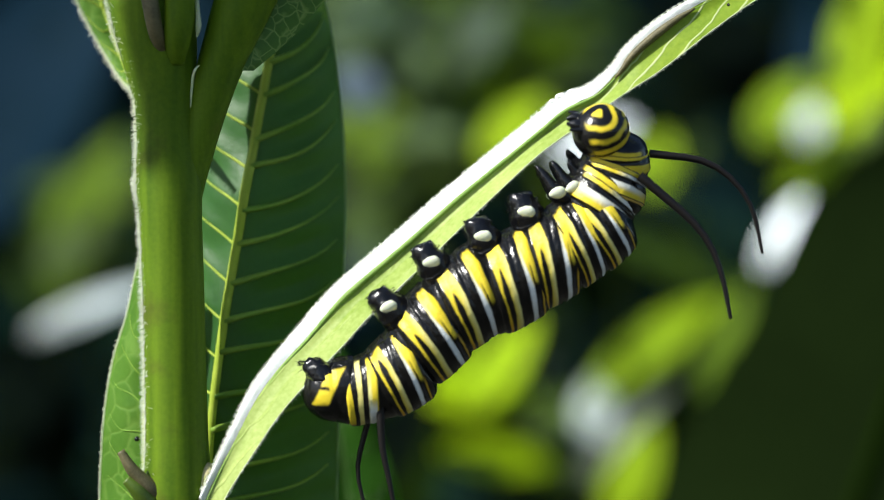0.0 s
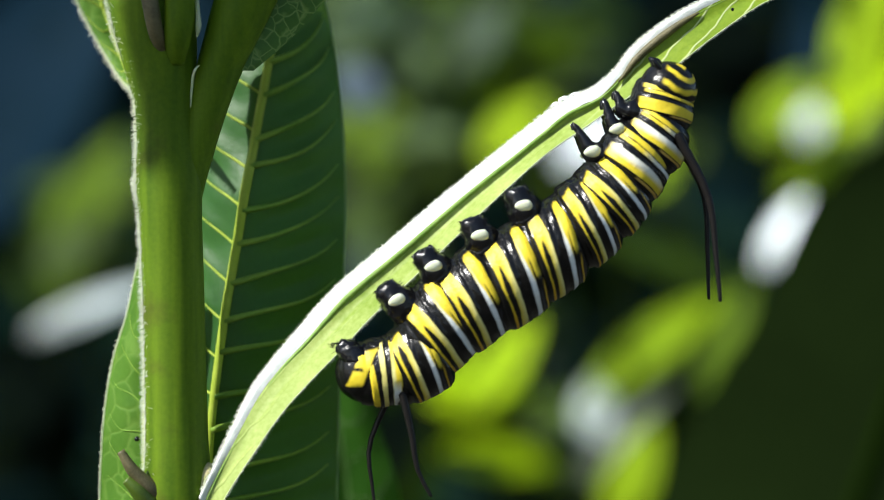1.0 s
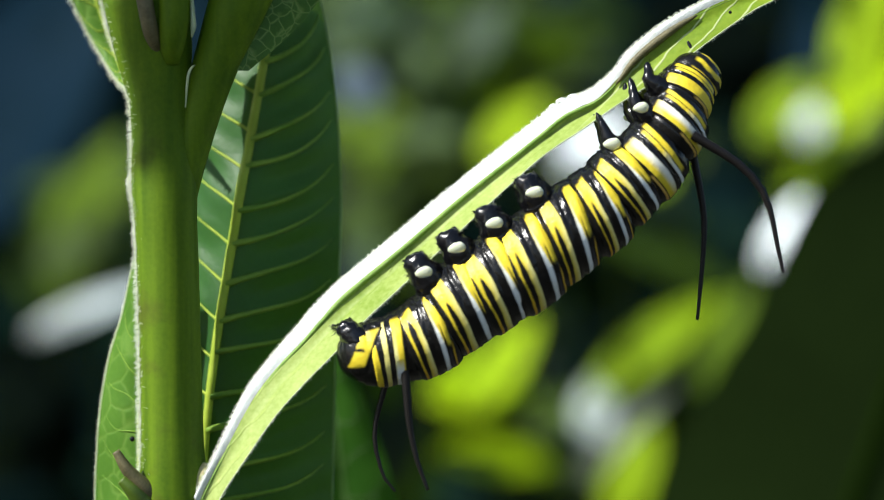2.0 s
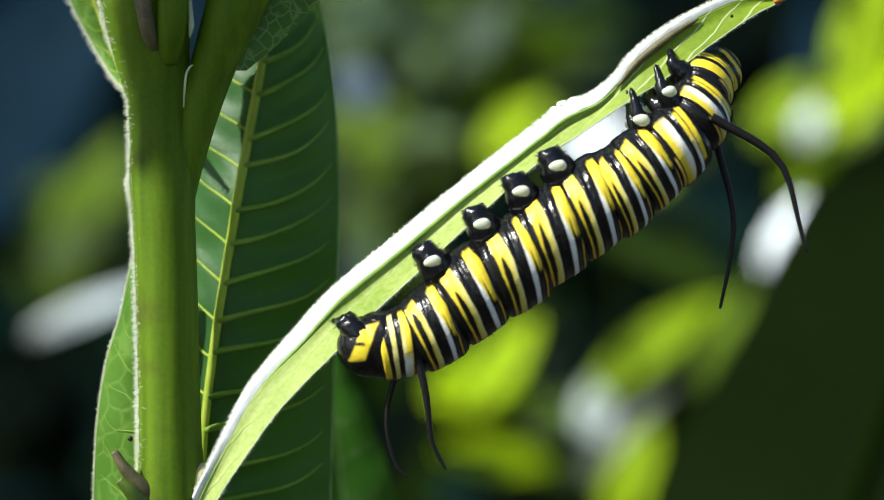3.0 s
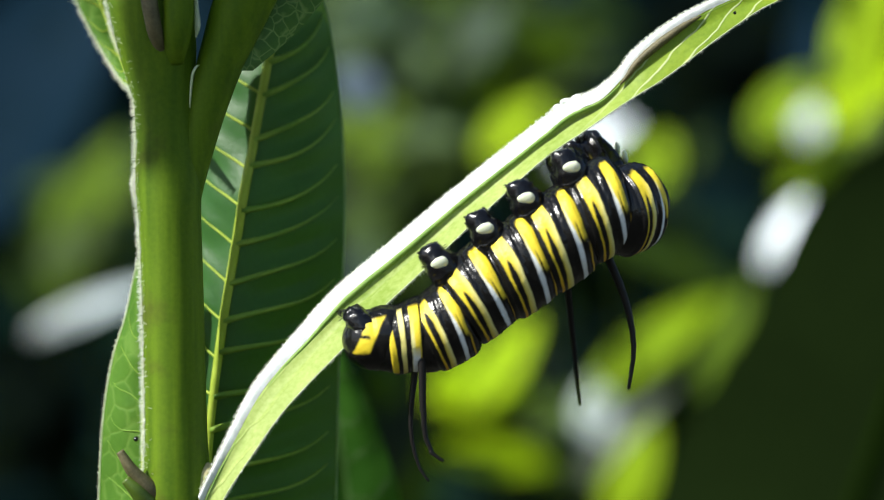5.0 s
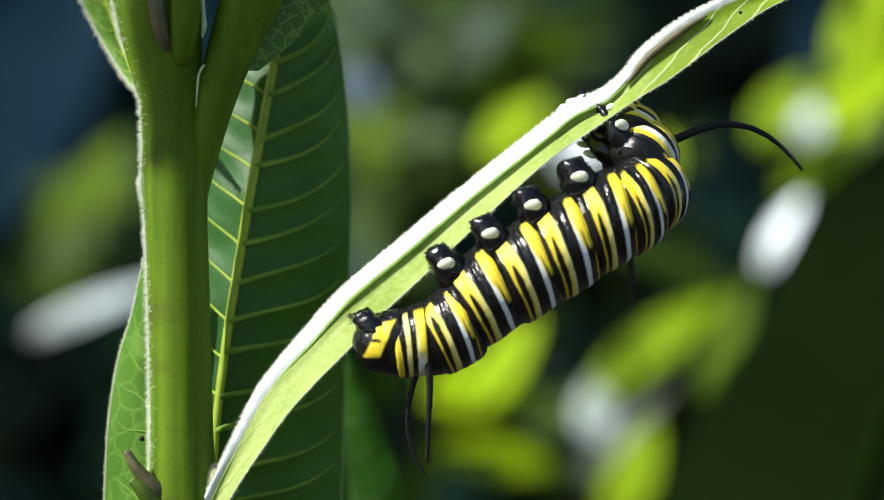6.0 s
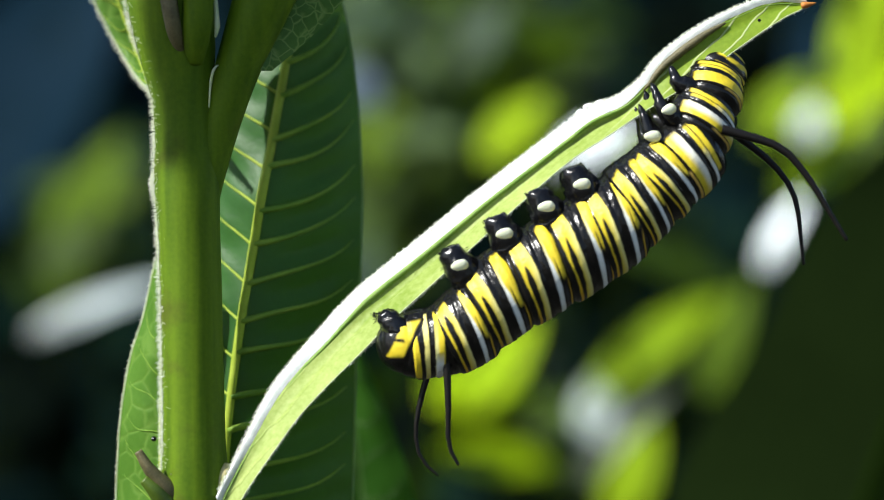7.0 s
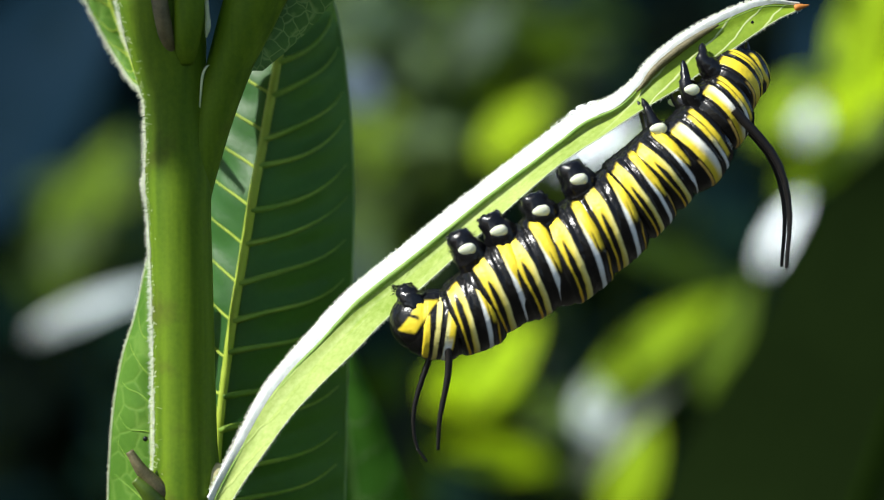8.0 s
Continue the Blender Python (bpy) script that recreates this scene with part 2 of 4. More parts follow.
def lens_leaf_rows(length, width, fold=0.25, droop=0.15, n=9, m=4):
    """Rows of points of a pointed leaf along +x, unfolded about its midrib."""
    rows = []
    for i in range(n + 1):
        s = i / n
        w = width * 0.5 * (math.sin(math.pi * min(max(s, 0.0), 1.0) ** 0.85)) ** 0.8 if 0 < s < 1 else 0.0
        row = []
        for j in range(-m, m + 1):
            q = j / m
            row.append(Vector((s * length, q * w, abs(q) * w * fold - droop * length * s * s)))
        rows.append(row)
    return rows


def hedge():
    rng = random.Random(5)
    rows = []
    for i in range(40):
        row = []
        for j in range(60):
            x = -3.0 + 6.0 * j / 59
            z = 2.6 * i / 39
            row.append(Vector((x, 2.3 + 0.25 * noise.noise(Vector((x * 1.5, z * 1.5, 0))) + 0.25 * max(0, i - 30) / 10, z)))
        rows.append(row)
    base = thing("hedge", (0, 2.3, 0), "hedge behind the plants, its deep shade put into near-black green", "hedge", kind="stuff")
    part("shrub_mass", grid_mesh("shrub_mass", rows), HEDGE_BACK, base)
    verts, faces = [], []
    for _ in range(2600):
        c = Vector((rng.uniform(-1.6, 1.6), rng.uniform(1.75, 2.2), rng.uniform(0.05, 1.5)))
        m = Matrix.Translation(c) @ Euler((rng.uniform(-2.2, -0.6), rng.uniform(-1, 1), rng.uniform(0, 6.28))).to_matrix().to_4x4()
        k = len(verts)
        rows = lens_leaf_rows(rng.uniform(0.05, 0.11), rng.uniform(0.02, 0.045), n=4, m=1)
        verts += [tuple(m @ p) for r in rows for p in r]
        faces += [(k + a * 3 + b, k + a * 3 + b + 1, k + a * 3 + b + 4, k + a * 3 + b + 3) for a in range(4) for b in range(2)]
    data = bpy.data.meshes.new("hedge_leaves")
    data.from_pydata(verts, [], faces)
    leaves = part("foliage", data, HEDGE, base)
    leaves["kind"] = "stuff"


hedge()

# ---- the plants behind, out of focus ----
# shrub leaf in several tones; sun and half shade are put into the colours
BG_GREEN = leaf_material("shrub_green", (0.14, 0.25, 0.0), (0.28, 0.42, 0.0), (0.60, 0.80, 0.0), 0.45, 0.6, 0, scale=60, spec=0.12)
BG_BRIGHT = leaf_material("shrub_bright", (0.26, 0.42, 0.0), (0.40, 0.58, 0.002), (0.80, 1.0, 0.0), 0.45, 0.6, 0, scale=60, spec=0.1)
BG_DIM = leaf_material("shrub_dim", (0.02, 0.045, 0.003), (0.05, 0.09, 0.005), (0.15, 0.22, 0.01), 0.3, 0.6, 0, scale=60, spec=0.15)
# near-black copies with the deep shade in the leaf colour
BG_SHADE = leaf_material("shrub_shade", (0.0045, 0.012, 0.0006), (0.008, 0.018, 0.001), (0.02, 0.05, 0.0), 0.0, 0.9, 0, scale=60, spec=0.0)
BG_DEEP_SHADE = plain_material("shrub_deep_shade", (0.0009, 0.0018, 0.0015), (0.0022, 0.0040, 0.003), 40, 0.9, spec=0.0)
# blue of sky-lit shade, put into the leaf colour
BG_SKY_SHADE = plain_material("shrub_sky_shade", (0.003, 0.010, 0.017), (0.007, 0.016, 0.026), 12, 0.9, spec=0.0)
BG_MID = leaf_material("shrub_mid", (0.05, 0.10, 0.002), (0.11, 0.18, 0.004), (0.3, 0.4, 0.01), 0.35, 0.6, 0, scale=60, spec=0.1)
# bright glints among the shrubs, painted as whitish leaves
BG_WHITE_GLINT = plain_material("shrub_white_glint", (0.62, 0.70, 0.72), (0.80, 0.86, 0.88), 30, 0.4, 0.1)
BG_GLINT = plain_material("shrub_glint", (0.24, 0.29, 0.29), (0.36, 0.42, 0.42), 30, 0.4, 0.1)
BG_GREY = plain_material("shrub_grey", (0.012, 0.029, 0.013), (0.028, 0.054, 0.028), 30, 0.6, 0.1, spec=0.2)
# duller sheen and a sheen streak, painted as grey leaf colours
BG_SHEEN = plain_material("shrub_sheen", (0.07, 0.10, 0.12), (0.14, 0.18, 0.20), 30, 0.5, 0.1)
BG_SHEEN_STREAK = plain_material("shrub_sheen_streak", (0.040, 0.062, 0.030), (0.075, 0.105, 0.055), 30, 0.5, 0.1)
BG_SOFT = leaf_material("shrub_soft", (0.07, 0.115, 0.045), (0.13, 0.19, 0.08), (0.20, 0.30, 0.08), 0.3, 0.6, 0, scale=60, spec=0.2)
# the big leaf stands in shade; that shade is in this dark green
BG_BROAD_SHADED = leaf_material("broad_leaf_shaded", (0.0075, 0.016, 0.0022), (0.0125, 0.025, 0.004), (0.02, 0.05, 0.0), 0.0, 0.8, 0, scale=90, spec=0.05)
BG_STALK = plain_material("shrub_stalk", (0.005, 0.010, 0.002), (0.012, 0.020, 0.003), 90, 0.8, 0.2, spec=0.0)


def shrub(label, foot, leaves, group="plants behind", kind_of=""):
    """A plant of stalk and leaves: leaves are (u, v, depth, length, width, turn in degrees, lean, material)."""
    u0, depth0 = foot
    p0 = at(u0, 443, depth0)
    p0.z = 0.0
    root = thing("shrub", p0, label, "plant", group)
    top_v = min(l[1] for l in leaves)
    top = at(u0 + 40, top_v - 30, depth0)
    stalk = spline([p0, p0.lerp(top, 0.5) + Vector((0.006, 0, 0)), top], 14)
    part("stalk", tube(stalk, [0.0026 - 0.0016 * i / 13 for i in range(14)], 8), BG_STALK, root)
    for (u, v, d, length, width, turn, lean, mat) in leaves:
        k = (FAR + d * U) / FAR * U
        rows = lens_leaf_rows(length * k, width * k, 0.18, 0.10)
        mid = Vector((length * k * 0.5, 0, -0.025 * length * k))
        m = Matrix.Translation(at(u, v, d)) @ Euler((0, -radians(turn), 0)).to_matrix().to_4x4() @ Euler((radians(52 + lean), 0, 0)).to_matrix().to_4x4()
        pts = [[m @ (p - mid) for p in r] for r in rows]
        leaf = part("leaf", grid_mesh("leaf", pts), mat, root)
        base = pts[0][len(pts[0]) // 2]
        near = min(stalk, key=lambda s: (s - base).length + abs(s.z - base.z + 0.02) * 0.5)
        part("leaf_stalk", tube(spline([near, (near + base) * 0.5 + Vector((0, 0, -0.004)), base, pts[4][4]], 10), 0.0009, 6), BG_STALK, root)


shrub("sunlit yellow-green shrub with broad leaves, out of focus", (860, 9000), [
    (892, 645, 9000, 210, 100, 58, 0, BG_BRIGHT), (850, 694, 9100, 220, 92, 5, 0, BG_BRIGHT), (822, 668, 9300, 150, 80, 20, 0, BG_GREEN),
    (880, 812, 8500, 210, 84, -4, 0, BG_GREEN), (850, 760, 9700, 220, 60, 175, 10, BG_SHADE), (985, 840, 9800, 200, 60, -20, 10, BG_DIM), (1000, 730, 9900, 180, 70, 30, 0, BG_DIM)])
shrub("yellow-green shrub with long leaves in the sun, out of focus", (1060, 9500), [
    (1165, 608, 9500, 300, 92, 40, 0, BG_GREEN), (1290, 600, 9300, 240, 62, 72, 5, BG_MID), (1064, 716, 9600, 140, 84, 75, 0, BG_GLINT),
    (1122, 850, 9000, 220, 100, 72, 0, BG_GREEN), (1092, 785, 8700, 300, 30, 49, 0, BG_SHEEN_STREAK), (1200, 470, 11000, 320, 70, -20, 0, BG_DIM)])
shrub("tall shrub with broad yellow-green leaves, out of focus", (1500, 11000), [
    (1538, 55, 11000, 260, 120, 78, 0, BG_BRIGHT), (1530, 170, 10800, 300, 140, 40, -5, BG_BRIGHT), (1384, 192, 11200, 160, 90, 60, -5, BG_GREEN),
    (1440, 215, 10500, 84, 62, 80, -5, BG_GLINT), (1480, 290, 11500, 240, 70, 30, 0, BG_GREEN), (1492, 128, 10000, 130, 46, 35, 0, BG_MID), (1552, 236, 9800, 150, 60, 70, 0, BG_DIM), (1535, 20, 10000, 120, 44, 110, 0, BG_MID), (1478, 255, 9900, 110, 40, 20, 0, BG_DIM), (1430, 60, 12500, 200, 60, 80, 0, BG_SKY_SHADE),
    (1387, 415, 9000, 168, 57, 66, -20, BG_WHITE_GLINT), (1160, 290, 11800, 120, 110, 70, 0, BG_GREEN), (1056, 252, 11000, 165, 96, 36, -20, BG_WHITE_GLINT)])
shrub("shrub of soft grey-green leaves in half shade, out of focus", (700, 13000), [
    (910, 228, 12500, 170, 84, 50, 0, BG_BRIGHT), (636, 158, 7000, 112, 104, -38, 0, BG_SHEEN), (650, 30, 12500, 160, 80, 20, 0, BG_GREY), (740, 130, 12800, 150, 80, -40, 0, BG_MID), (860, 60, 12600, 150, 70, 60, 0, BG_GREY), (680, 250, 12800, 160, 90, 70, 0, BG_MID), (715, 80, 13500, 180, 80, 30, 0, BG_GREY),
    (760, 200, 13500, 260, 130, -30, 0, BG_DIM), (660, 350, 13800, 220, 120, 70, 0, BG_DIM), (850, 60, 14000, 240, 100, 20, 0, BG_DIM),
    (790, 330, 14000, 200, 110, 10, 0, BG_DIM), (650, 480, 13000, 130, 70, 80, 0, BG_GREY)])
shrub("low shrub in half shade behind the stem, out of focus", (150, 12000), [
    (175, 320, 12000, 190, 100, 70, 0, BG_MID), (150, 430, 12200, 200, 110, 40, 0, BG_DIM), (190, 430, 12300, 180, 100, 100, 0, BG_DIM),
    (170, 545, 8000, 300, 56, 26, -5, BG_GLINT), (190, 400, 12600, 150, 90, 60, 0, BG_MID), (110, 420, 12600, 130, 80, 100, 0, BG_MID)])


def thicket(label, u0, depth, spread, height, count, seed, mats):
    """A shrub of many small leaves at all angles, deep in the background."""
    rng = random.Random(seed)
    leaves = []
    for _ in range(count):
        leaves.append((u0 + rng.uniform(-spread, spread), rng.uniform(*height), depth + rng.uniform(-900, 900), rng.uniform(80, 170), rng.uniform(40, 90),
                       rng.uniform(-40, 150), rng.uniform(-30, 20), rng.choice(mats)))
    shrub(label, (u0, depth), leaves)


MIXED = (BG_DIM, BG_DIM, BG_DIM, BG_MID, BG_GREY, BG_SKY_SHADE)
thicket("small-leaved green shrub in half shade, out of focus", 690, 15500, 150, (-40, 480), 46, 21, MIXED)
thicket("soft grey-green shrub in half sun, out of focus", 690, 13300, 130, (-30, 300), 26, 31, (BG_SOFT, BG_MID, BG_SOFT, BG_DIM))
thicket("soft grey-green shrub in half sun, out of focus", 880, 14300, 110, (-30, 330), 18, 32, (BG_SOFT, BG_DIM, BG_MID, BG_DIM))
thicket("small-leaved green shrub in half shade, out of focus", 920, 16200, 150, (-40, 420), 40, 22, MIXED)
thicket("small-leaved shrub, deep shade put into its dark green, out of focus", 1090, 16000, 140, (160, 760), 42, 23, (BG_DIM, BG_SHADE, BG_DIM, BG_GREY, BG_SKY_SHADE))
thicket("small-leaved green shrub in half shade, out of focus", 150, 15500, 110, (280, 520), 18, 24, (BG_DIM, BG_MID, BG_SKY_SHADE))
shrub("shrub with deep shade put into near-black leaves, out of focus", (1330, 13500), [
    (1300, 70, 13500, 260, 150, 20, 0, BG_DEEP_SHADE), (1250, 160, 13600, 220, 130, 60, 0, BG_DEEP_SHADE), (1350, 95, 13700, 220, 120, 80, 0, BG_DEEP_SHADE),
    (1190, 40, 13800, 200, 110, 40, 0, BG_DEEP_SHADE)])
shrub("low shrub with deep shade put into near-black leaves, out of focus", (70, 13500), [
    (60, 700, 13500, 240, 150, 50, 0, BG_DEEP_SHADE), (40, 810, 13600, 240, 150, 10, 0, BG_DEEP_SHADE), (120, 780, 13700, 220, 130, 80, 0, BG_DEEP_SHADE), (50, 640, 13900, 200, 80, 20, 0, BG_DEEP_SHADE)])
shrub("small shrub with deep shade put into near-black leaves, out of focus", (720, 10500), [
    (712, 780, 8200, 240, 120, 76, 0, BG_DEEP_SHADE), (740, 840, 10600, 170, 110, 60, 0, BG_SHADE), (690, 690, 10700, 150, 80, 110, 0, BG_SHADE)])
shrub("far shrub with blue open shade put into its leaf colour", (60, 20000), [
    (60, 150, 20000, 640, 420, 65, 0, BG_SKY_SHADE), (300, 40, 20000, 420, 260, 100, 0, BG_SKY_SHADE),
    (620, 480, 20500, 200, 110, 80, 0, BG_SKY_SHADE), (1430, 90, 20500, 180, 90, 80, 0, BG_SKY_SHADE)])


def shade_leaf():
    """The big leaf beside, between the focus and the shrubs; its shade is in its colour."""
    d = 3500
    foot = at(1660, 443, d)
    foot.z = 0.0
    root = thing("broad_leaved_plant", foot, "plant with one large leaf, its shade put into dark green, out of focus", "plant")
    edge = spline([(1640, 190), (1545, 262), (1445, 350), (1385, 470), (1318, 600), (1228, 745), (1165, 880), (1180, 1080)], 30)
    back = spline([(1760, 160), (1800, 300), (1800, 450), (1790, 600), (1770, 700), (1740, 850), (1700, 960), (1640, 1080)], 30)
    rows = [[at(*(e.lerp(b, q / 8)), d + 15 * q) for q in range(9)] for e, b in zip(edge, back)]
    part("blade", grid_mesh("blade", rows), BG_BROAD_SHADED, root)
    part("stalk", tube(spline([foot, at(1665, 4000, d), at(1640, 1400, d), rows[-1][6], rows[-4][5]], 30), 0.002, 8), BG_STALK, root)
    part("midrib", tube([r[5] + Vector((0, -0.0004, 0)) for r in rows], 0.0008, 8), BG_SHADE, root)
    return root


big_leaf = shade_leaf()

# ---- the milkweed plant ----
FOOT = at(315, 443, 0)
FOOT.z = 0.0
plant = thing("milkweed_plant", FOOT, "green milkweed plant with a hairy stem and narrow pointed leaves", "plant")
hair_rng = random.Random(11)


def stem_part():
    keys = [(-12000, 330, 62), (2000, 322, 60), (1100, 318, 57), (930, 317, 58), (868, 316, 61), (830, 315, 57), (700, 312, 55), (500, 307, 55),
            (350, 301, 56), (325, 300, 59), (300, 299, 56), (200, 294, 53), (123, 291, 60), (62, 276, 73), (0, 269, 77), (-60, 264, 78)]
    keys = [(11900, 330, 62)] + keys[1:]
    k = spline([(cu, v, r) for v, cu, r in keys], 160)
    path = [at(p.x, p.y, 0) for p in k]
    part("stem", tube(path, [p.z * U for p in k], 28), STEM, plant, "round green stem with swollen nodes")
    fine = spline([(cu, v, r) for v, cu, r in keys[2:]], 400)
    spots = []
    for p in fine:
        if -60 < p.y < 900:
            for _ in range(10):
                a = hair_rng.gauss(math.pi + 0.08, 0.24)
                n = Vector((math.cos(a), math.sin(a), 0))
                spots.append((at(p.x, p.y + hair_rng.uniform(-2, 2)) + n * (p.z * U - 0.00002), n))
            if 312 < p.y < 350:
                for _ in range(34):
                    n = Vector((-1, hair_rng.uniform(-0.4, 0.1), hair_rng.uniform(-0.3, 0.5)))
                    spots.append((at(p.x - p.z + 3, p.y + hair_rng.uniform(-3, 3)) + n * (hair_rng.uniform(0, 5) * U), n))
    h = part("stem_hairs", hairs(spots, hair_rng, 11 * U, 0.6 * U, 0.6), HAIR, plant, "fine white hairs")
    h["kind"] = "stuff"


stem_part()


def petiole(name, pts, radii, mat=PETIOLE, label=""):
    k = spline([(*p, r) for p, r in zip(pts, radii)], 30)
    return part(name, tube([at(p.x, p.y, p.z) for p in k], [p.w * U for p in k], 18), mat, plant, label)


petiole("petiole", [(308, 430, 16), (320, 350, 10), (345, 262, 4), (370, 180, 0), (396, 100, -4), (430, 10, -6), (470, -90, 0), (520, -220, 20)], [38, 38, 36, 37, 42, 52, 58, 50], STEM)
petiole("petiole", [(296, 260, 12), (278, 170, 4), (254, 95, -4), (232, 30, -8), (214, -30, -8), (190, -120, 0)], [40, 42, 40, 36, 32, 30], STEM)
petiole("young_shoot", [(290, 92, -52), (278, 62, -72), (270, 25, -84), (262, -20, -86), (250, -80, -86)], [9, 13, 14, 14, 12], NODE_BROWN, "brownish young shoot")
petiole("young_shoot", [(312, 110, -42), (314, 70, -58), (318, 20, -66), (320, -80, -66)], [16, 24, 27, 26], STEM)
# two pale slivers added to stand for the glints in the fork
petiole("fork_glint", [(338, 190, -50), (340, 158, -54), (343, 132, -54), (349, 119, -52), (355, 115, -48)], [1.0, 2.0, 2.4, 2.0, 0.8], MARGIN, "thin pale sliver added for a glint in the fork")
petiole("fork_glint", [(349, 66, -60), (352, 46, -62), (351, 22, -62), (348, -20, -60)], [1.5, 5.0, 4.0, 3.0], MARGIN, "thin pale sliver added for a glint in the fork")
petiole("broken_stalk", [(285, 880, -30), (258, 858, -46), (234, 832, -54), (214, 800, -56)], [18, 15, 11, 7], NODE_BROWN, "brown withered stub of a leaf stalk")
petiole("broken_stalk", [(262, 890, -42), (243, 868, -54), (224, 850, -58)], [20, 14, 9], PETIOLE)
petiole("leaf_joint", [(330, 925, 0), (350, 892, -14), (362, 862, -20), (369, 838, -22), (373, 822, -16)], [40, 30, 21, 14, 6], NODE_SKIN, "swollen reddish green leaf joint")


def blade_rows(left, spine, right, n=60, m=8, sag=14):
    """Rows of a leaf blade from margin over midrib to margin; the halves bulge a little."""
    a, b, c = (spline(x, n) for x in (left, spine, right))
    rows = []
    for i in range(n):
        row = []
        for q in range(m):
            t = q / m
            p = a[i].lerp(b[i], t)
            p.z -= sag * math.sin(math.pi * t)
            row.append(at(*p))
        for q in range(m + 1):
            t = q / m
            p = b[i].lerp(c[i], t)
            p.z -= sag * math.sin(math.pi * t)
            row.append(at(*p))
        rows.append(row)
    return rows


def ripple(rows, size, scale):
    for r in rows:
        for j, p in enumerate(r):
            p.y += size * noise.noise(p * scale)
    return rows


def rise_at(t):
    """How far a side vein has climbed at t of its way: gently first, steeply at the margin."""
    return 0.55 * t + 0.6 * t ** 5


def veins_on(parent, rows, side, starts, rise, mat, thick, start_col, end_col, reach=0.92):
    """Side veins from the midrib towards one margin, curving forward, lying on the blade."""
    n = len(rows)
    for s in starts:
        pts = []
        for k in range(11):
            t = k / 10 * reach
            i = s + rise * rise_at(t) + 0.6 * math.sin(s * 3.1 + t * 5)
            j = start_col + (end_col - start_col) * t
            i = min(max(i, 0), n - 1.001)
            i0, j0 = int(i), min(int(j), len(rows[0]) - 2)
            p = (rows[i0][j0].lerp(rows[i0][j0 + 1], j - j0)).lerp(rows[i0 + 1][j0].lerp(rows[i0 + 1][j0 + 1], j - j0), i - i0)
            pts.append(p + Vector((0, -0.00004 - 0.5 * thick * U, 0)))
        part("vein", tube(pts, [thick * U * (1 - 0.8 * k / 10) for k in range(11)], 6), mat, parent)


def leaf_thing(name, rows, mat, vein_mat, spine_col, rib, label, margin=(), margin_r=2.0, margin_mat=None):
    leaf = part(name, grid_mesh(name, rows), mat, plant, label)
    n = len(rows)
    part("midrib", tube([r[spine_col] + Vector((0, -0.00004, 0)) for r in rows], [rib * U * (1 - 0.35 * abs(i / n - 0.4)) for i in range(n)], 8), vein_mat, leaf)
    for col in margin:
        part("margin", tube([r[col] for r in rows], margin_r * U, 6), margin_mat or MARGIN, leaf)
    return leaf


def quilt(rows, first, step, rise_right, rise_left, high):
    """Raise a blade along its side veins and let it sink between them."""
    m = len(rows[0]) // 2
    for i, r in enumerate(rows):
        for j, p in enumerate(r):
            t = abs(j - m) / m
            phase = (i - (rise_right if j > m else rise_left) * rise_at(t) - first) / step
            p.y -= (high if j > m else 0.35 * high) * U * math.cos(2 * math.pi * phase) * math.sin(math.pi * min(1.0, max(0.0, t - 0.14) / 0.86 * 0.95))


# the long leaf behind the stem
rows = ripple(blade_rows(
    [(455, -60, 245), (405, 60, 240), (345, 180, 235), (322, 320, 226), (312, 470, 215), (305, 620, 212), (302, 760, 210), (302, 930, 205)],
    [(500, -60, 195), (482, 80, 180), (455, 230, 155), (430, 370, 130), (405, 520, 112), (386, 650, 104), (372, 780, 100), (364, 930, 96)],
    [(560, -60, 262), (588, 60, 258), (604, 180, 246), (612, 320, 230), (610, 470, 215), (603, 600, 212), (600, 740, 205), (596, 930, 185)], n=180, sag=10), 0.0005, 220)
quilt(rows, 18, 12, -15.5, -18.5, 8)
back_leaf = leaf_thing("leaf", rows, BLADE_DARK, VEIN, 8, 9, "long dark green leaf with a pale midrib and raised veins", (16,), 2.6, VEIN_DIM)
veins_on(back_leaf, rows, 1, [18 + 12.0 * k + 1.3 * math.sin(k * 2.7) for k in range(14)], -15.5, VEIN_BACK, 6.6, 8, 16, 0.93)
veins_on(back_leaf, rows, -1, [18 + 12.0 * k for k in range(14)], -18.5, VEIN, 3.0, 8, 0)
# the leaf further back
rows = ripple(blade_rows([(540, 560, 800), (540, 700, 800), (550, 820, 800), (560, 960, 800)], [(570, 560, 800), (594, 700, 800), (612, 820, 800), (628, 960, 800)],
                         [(600, 590, 800), (646, 690, 800), (694, 820, 800), (730, 960, 800)], n=30), 0.0003, 300)
low_leaf = leaf_thing("leaf", rows, BLADE_SHADED, VEIN_SHADED, 8, 4, "green leaf hanging behind, its shade put into the colour, slightly soft")
veins_on(low_leaf, rows, 1, [4 + 5.0 * k for k in range(5)], -5.0, VEIN_SHADED, 1.3, 8, 16)
# the leaf at the left of the stem
rows = ripple(blade_rows([(246, 460, 110), (224, 560, 125), (200, 640, 130), (186, 730, 130), (179, 830, 130), (174, 940, 130)],
                         [(262, 455, 85), (262, 560, 80), (258, 640, 78), (256, 730, 76), (255, 830, 74), (255, 940, 74)],
                         [(272, 455, 85), (274, 560, 82), (272, 640, 80), (270, 730, 80), (270, 830, 80), (270, 940, 80)], n=40), 0.0003, 300)
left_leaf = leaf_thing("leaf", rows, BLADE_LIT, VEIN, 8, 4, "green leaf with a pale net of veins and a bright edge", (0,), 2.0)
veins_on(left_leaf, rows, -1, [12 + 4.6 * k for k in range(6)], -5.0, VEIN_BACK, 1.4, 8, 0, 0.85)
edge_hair = []
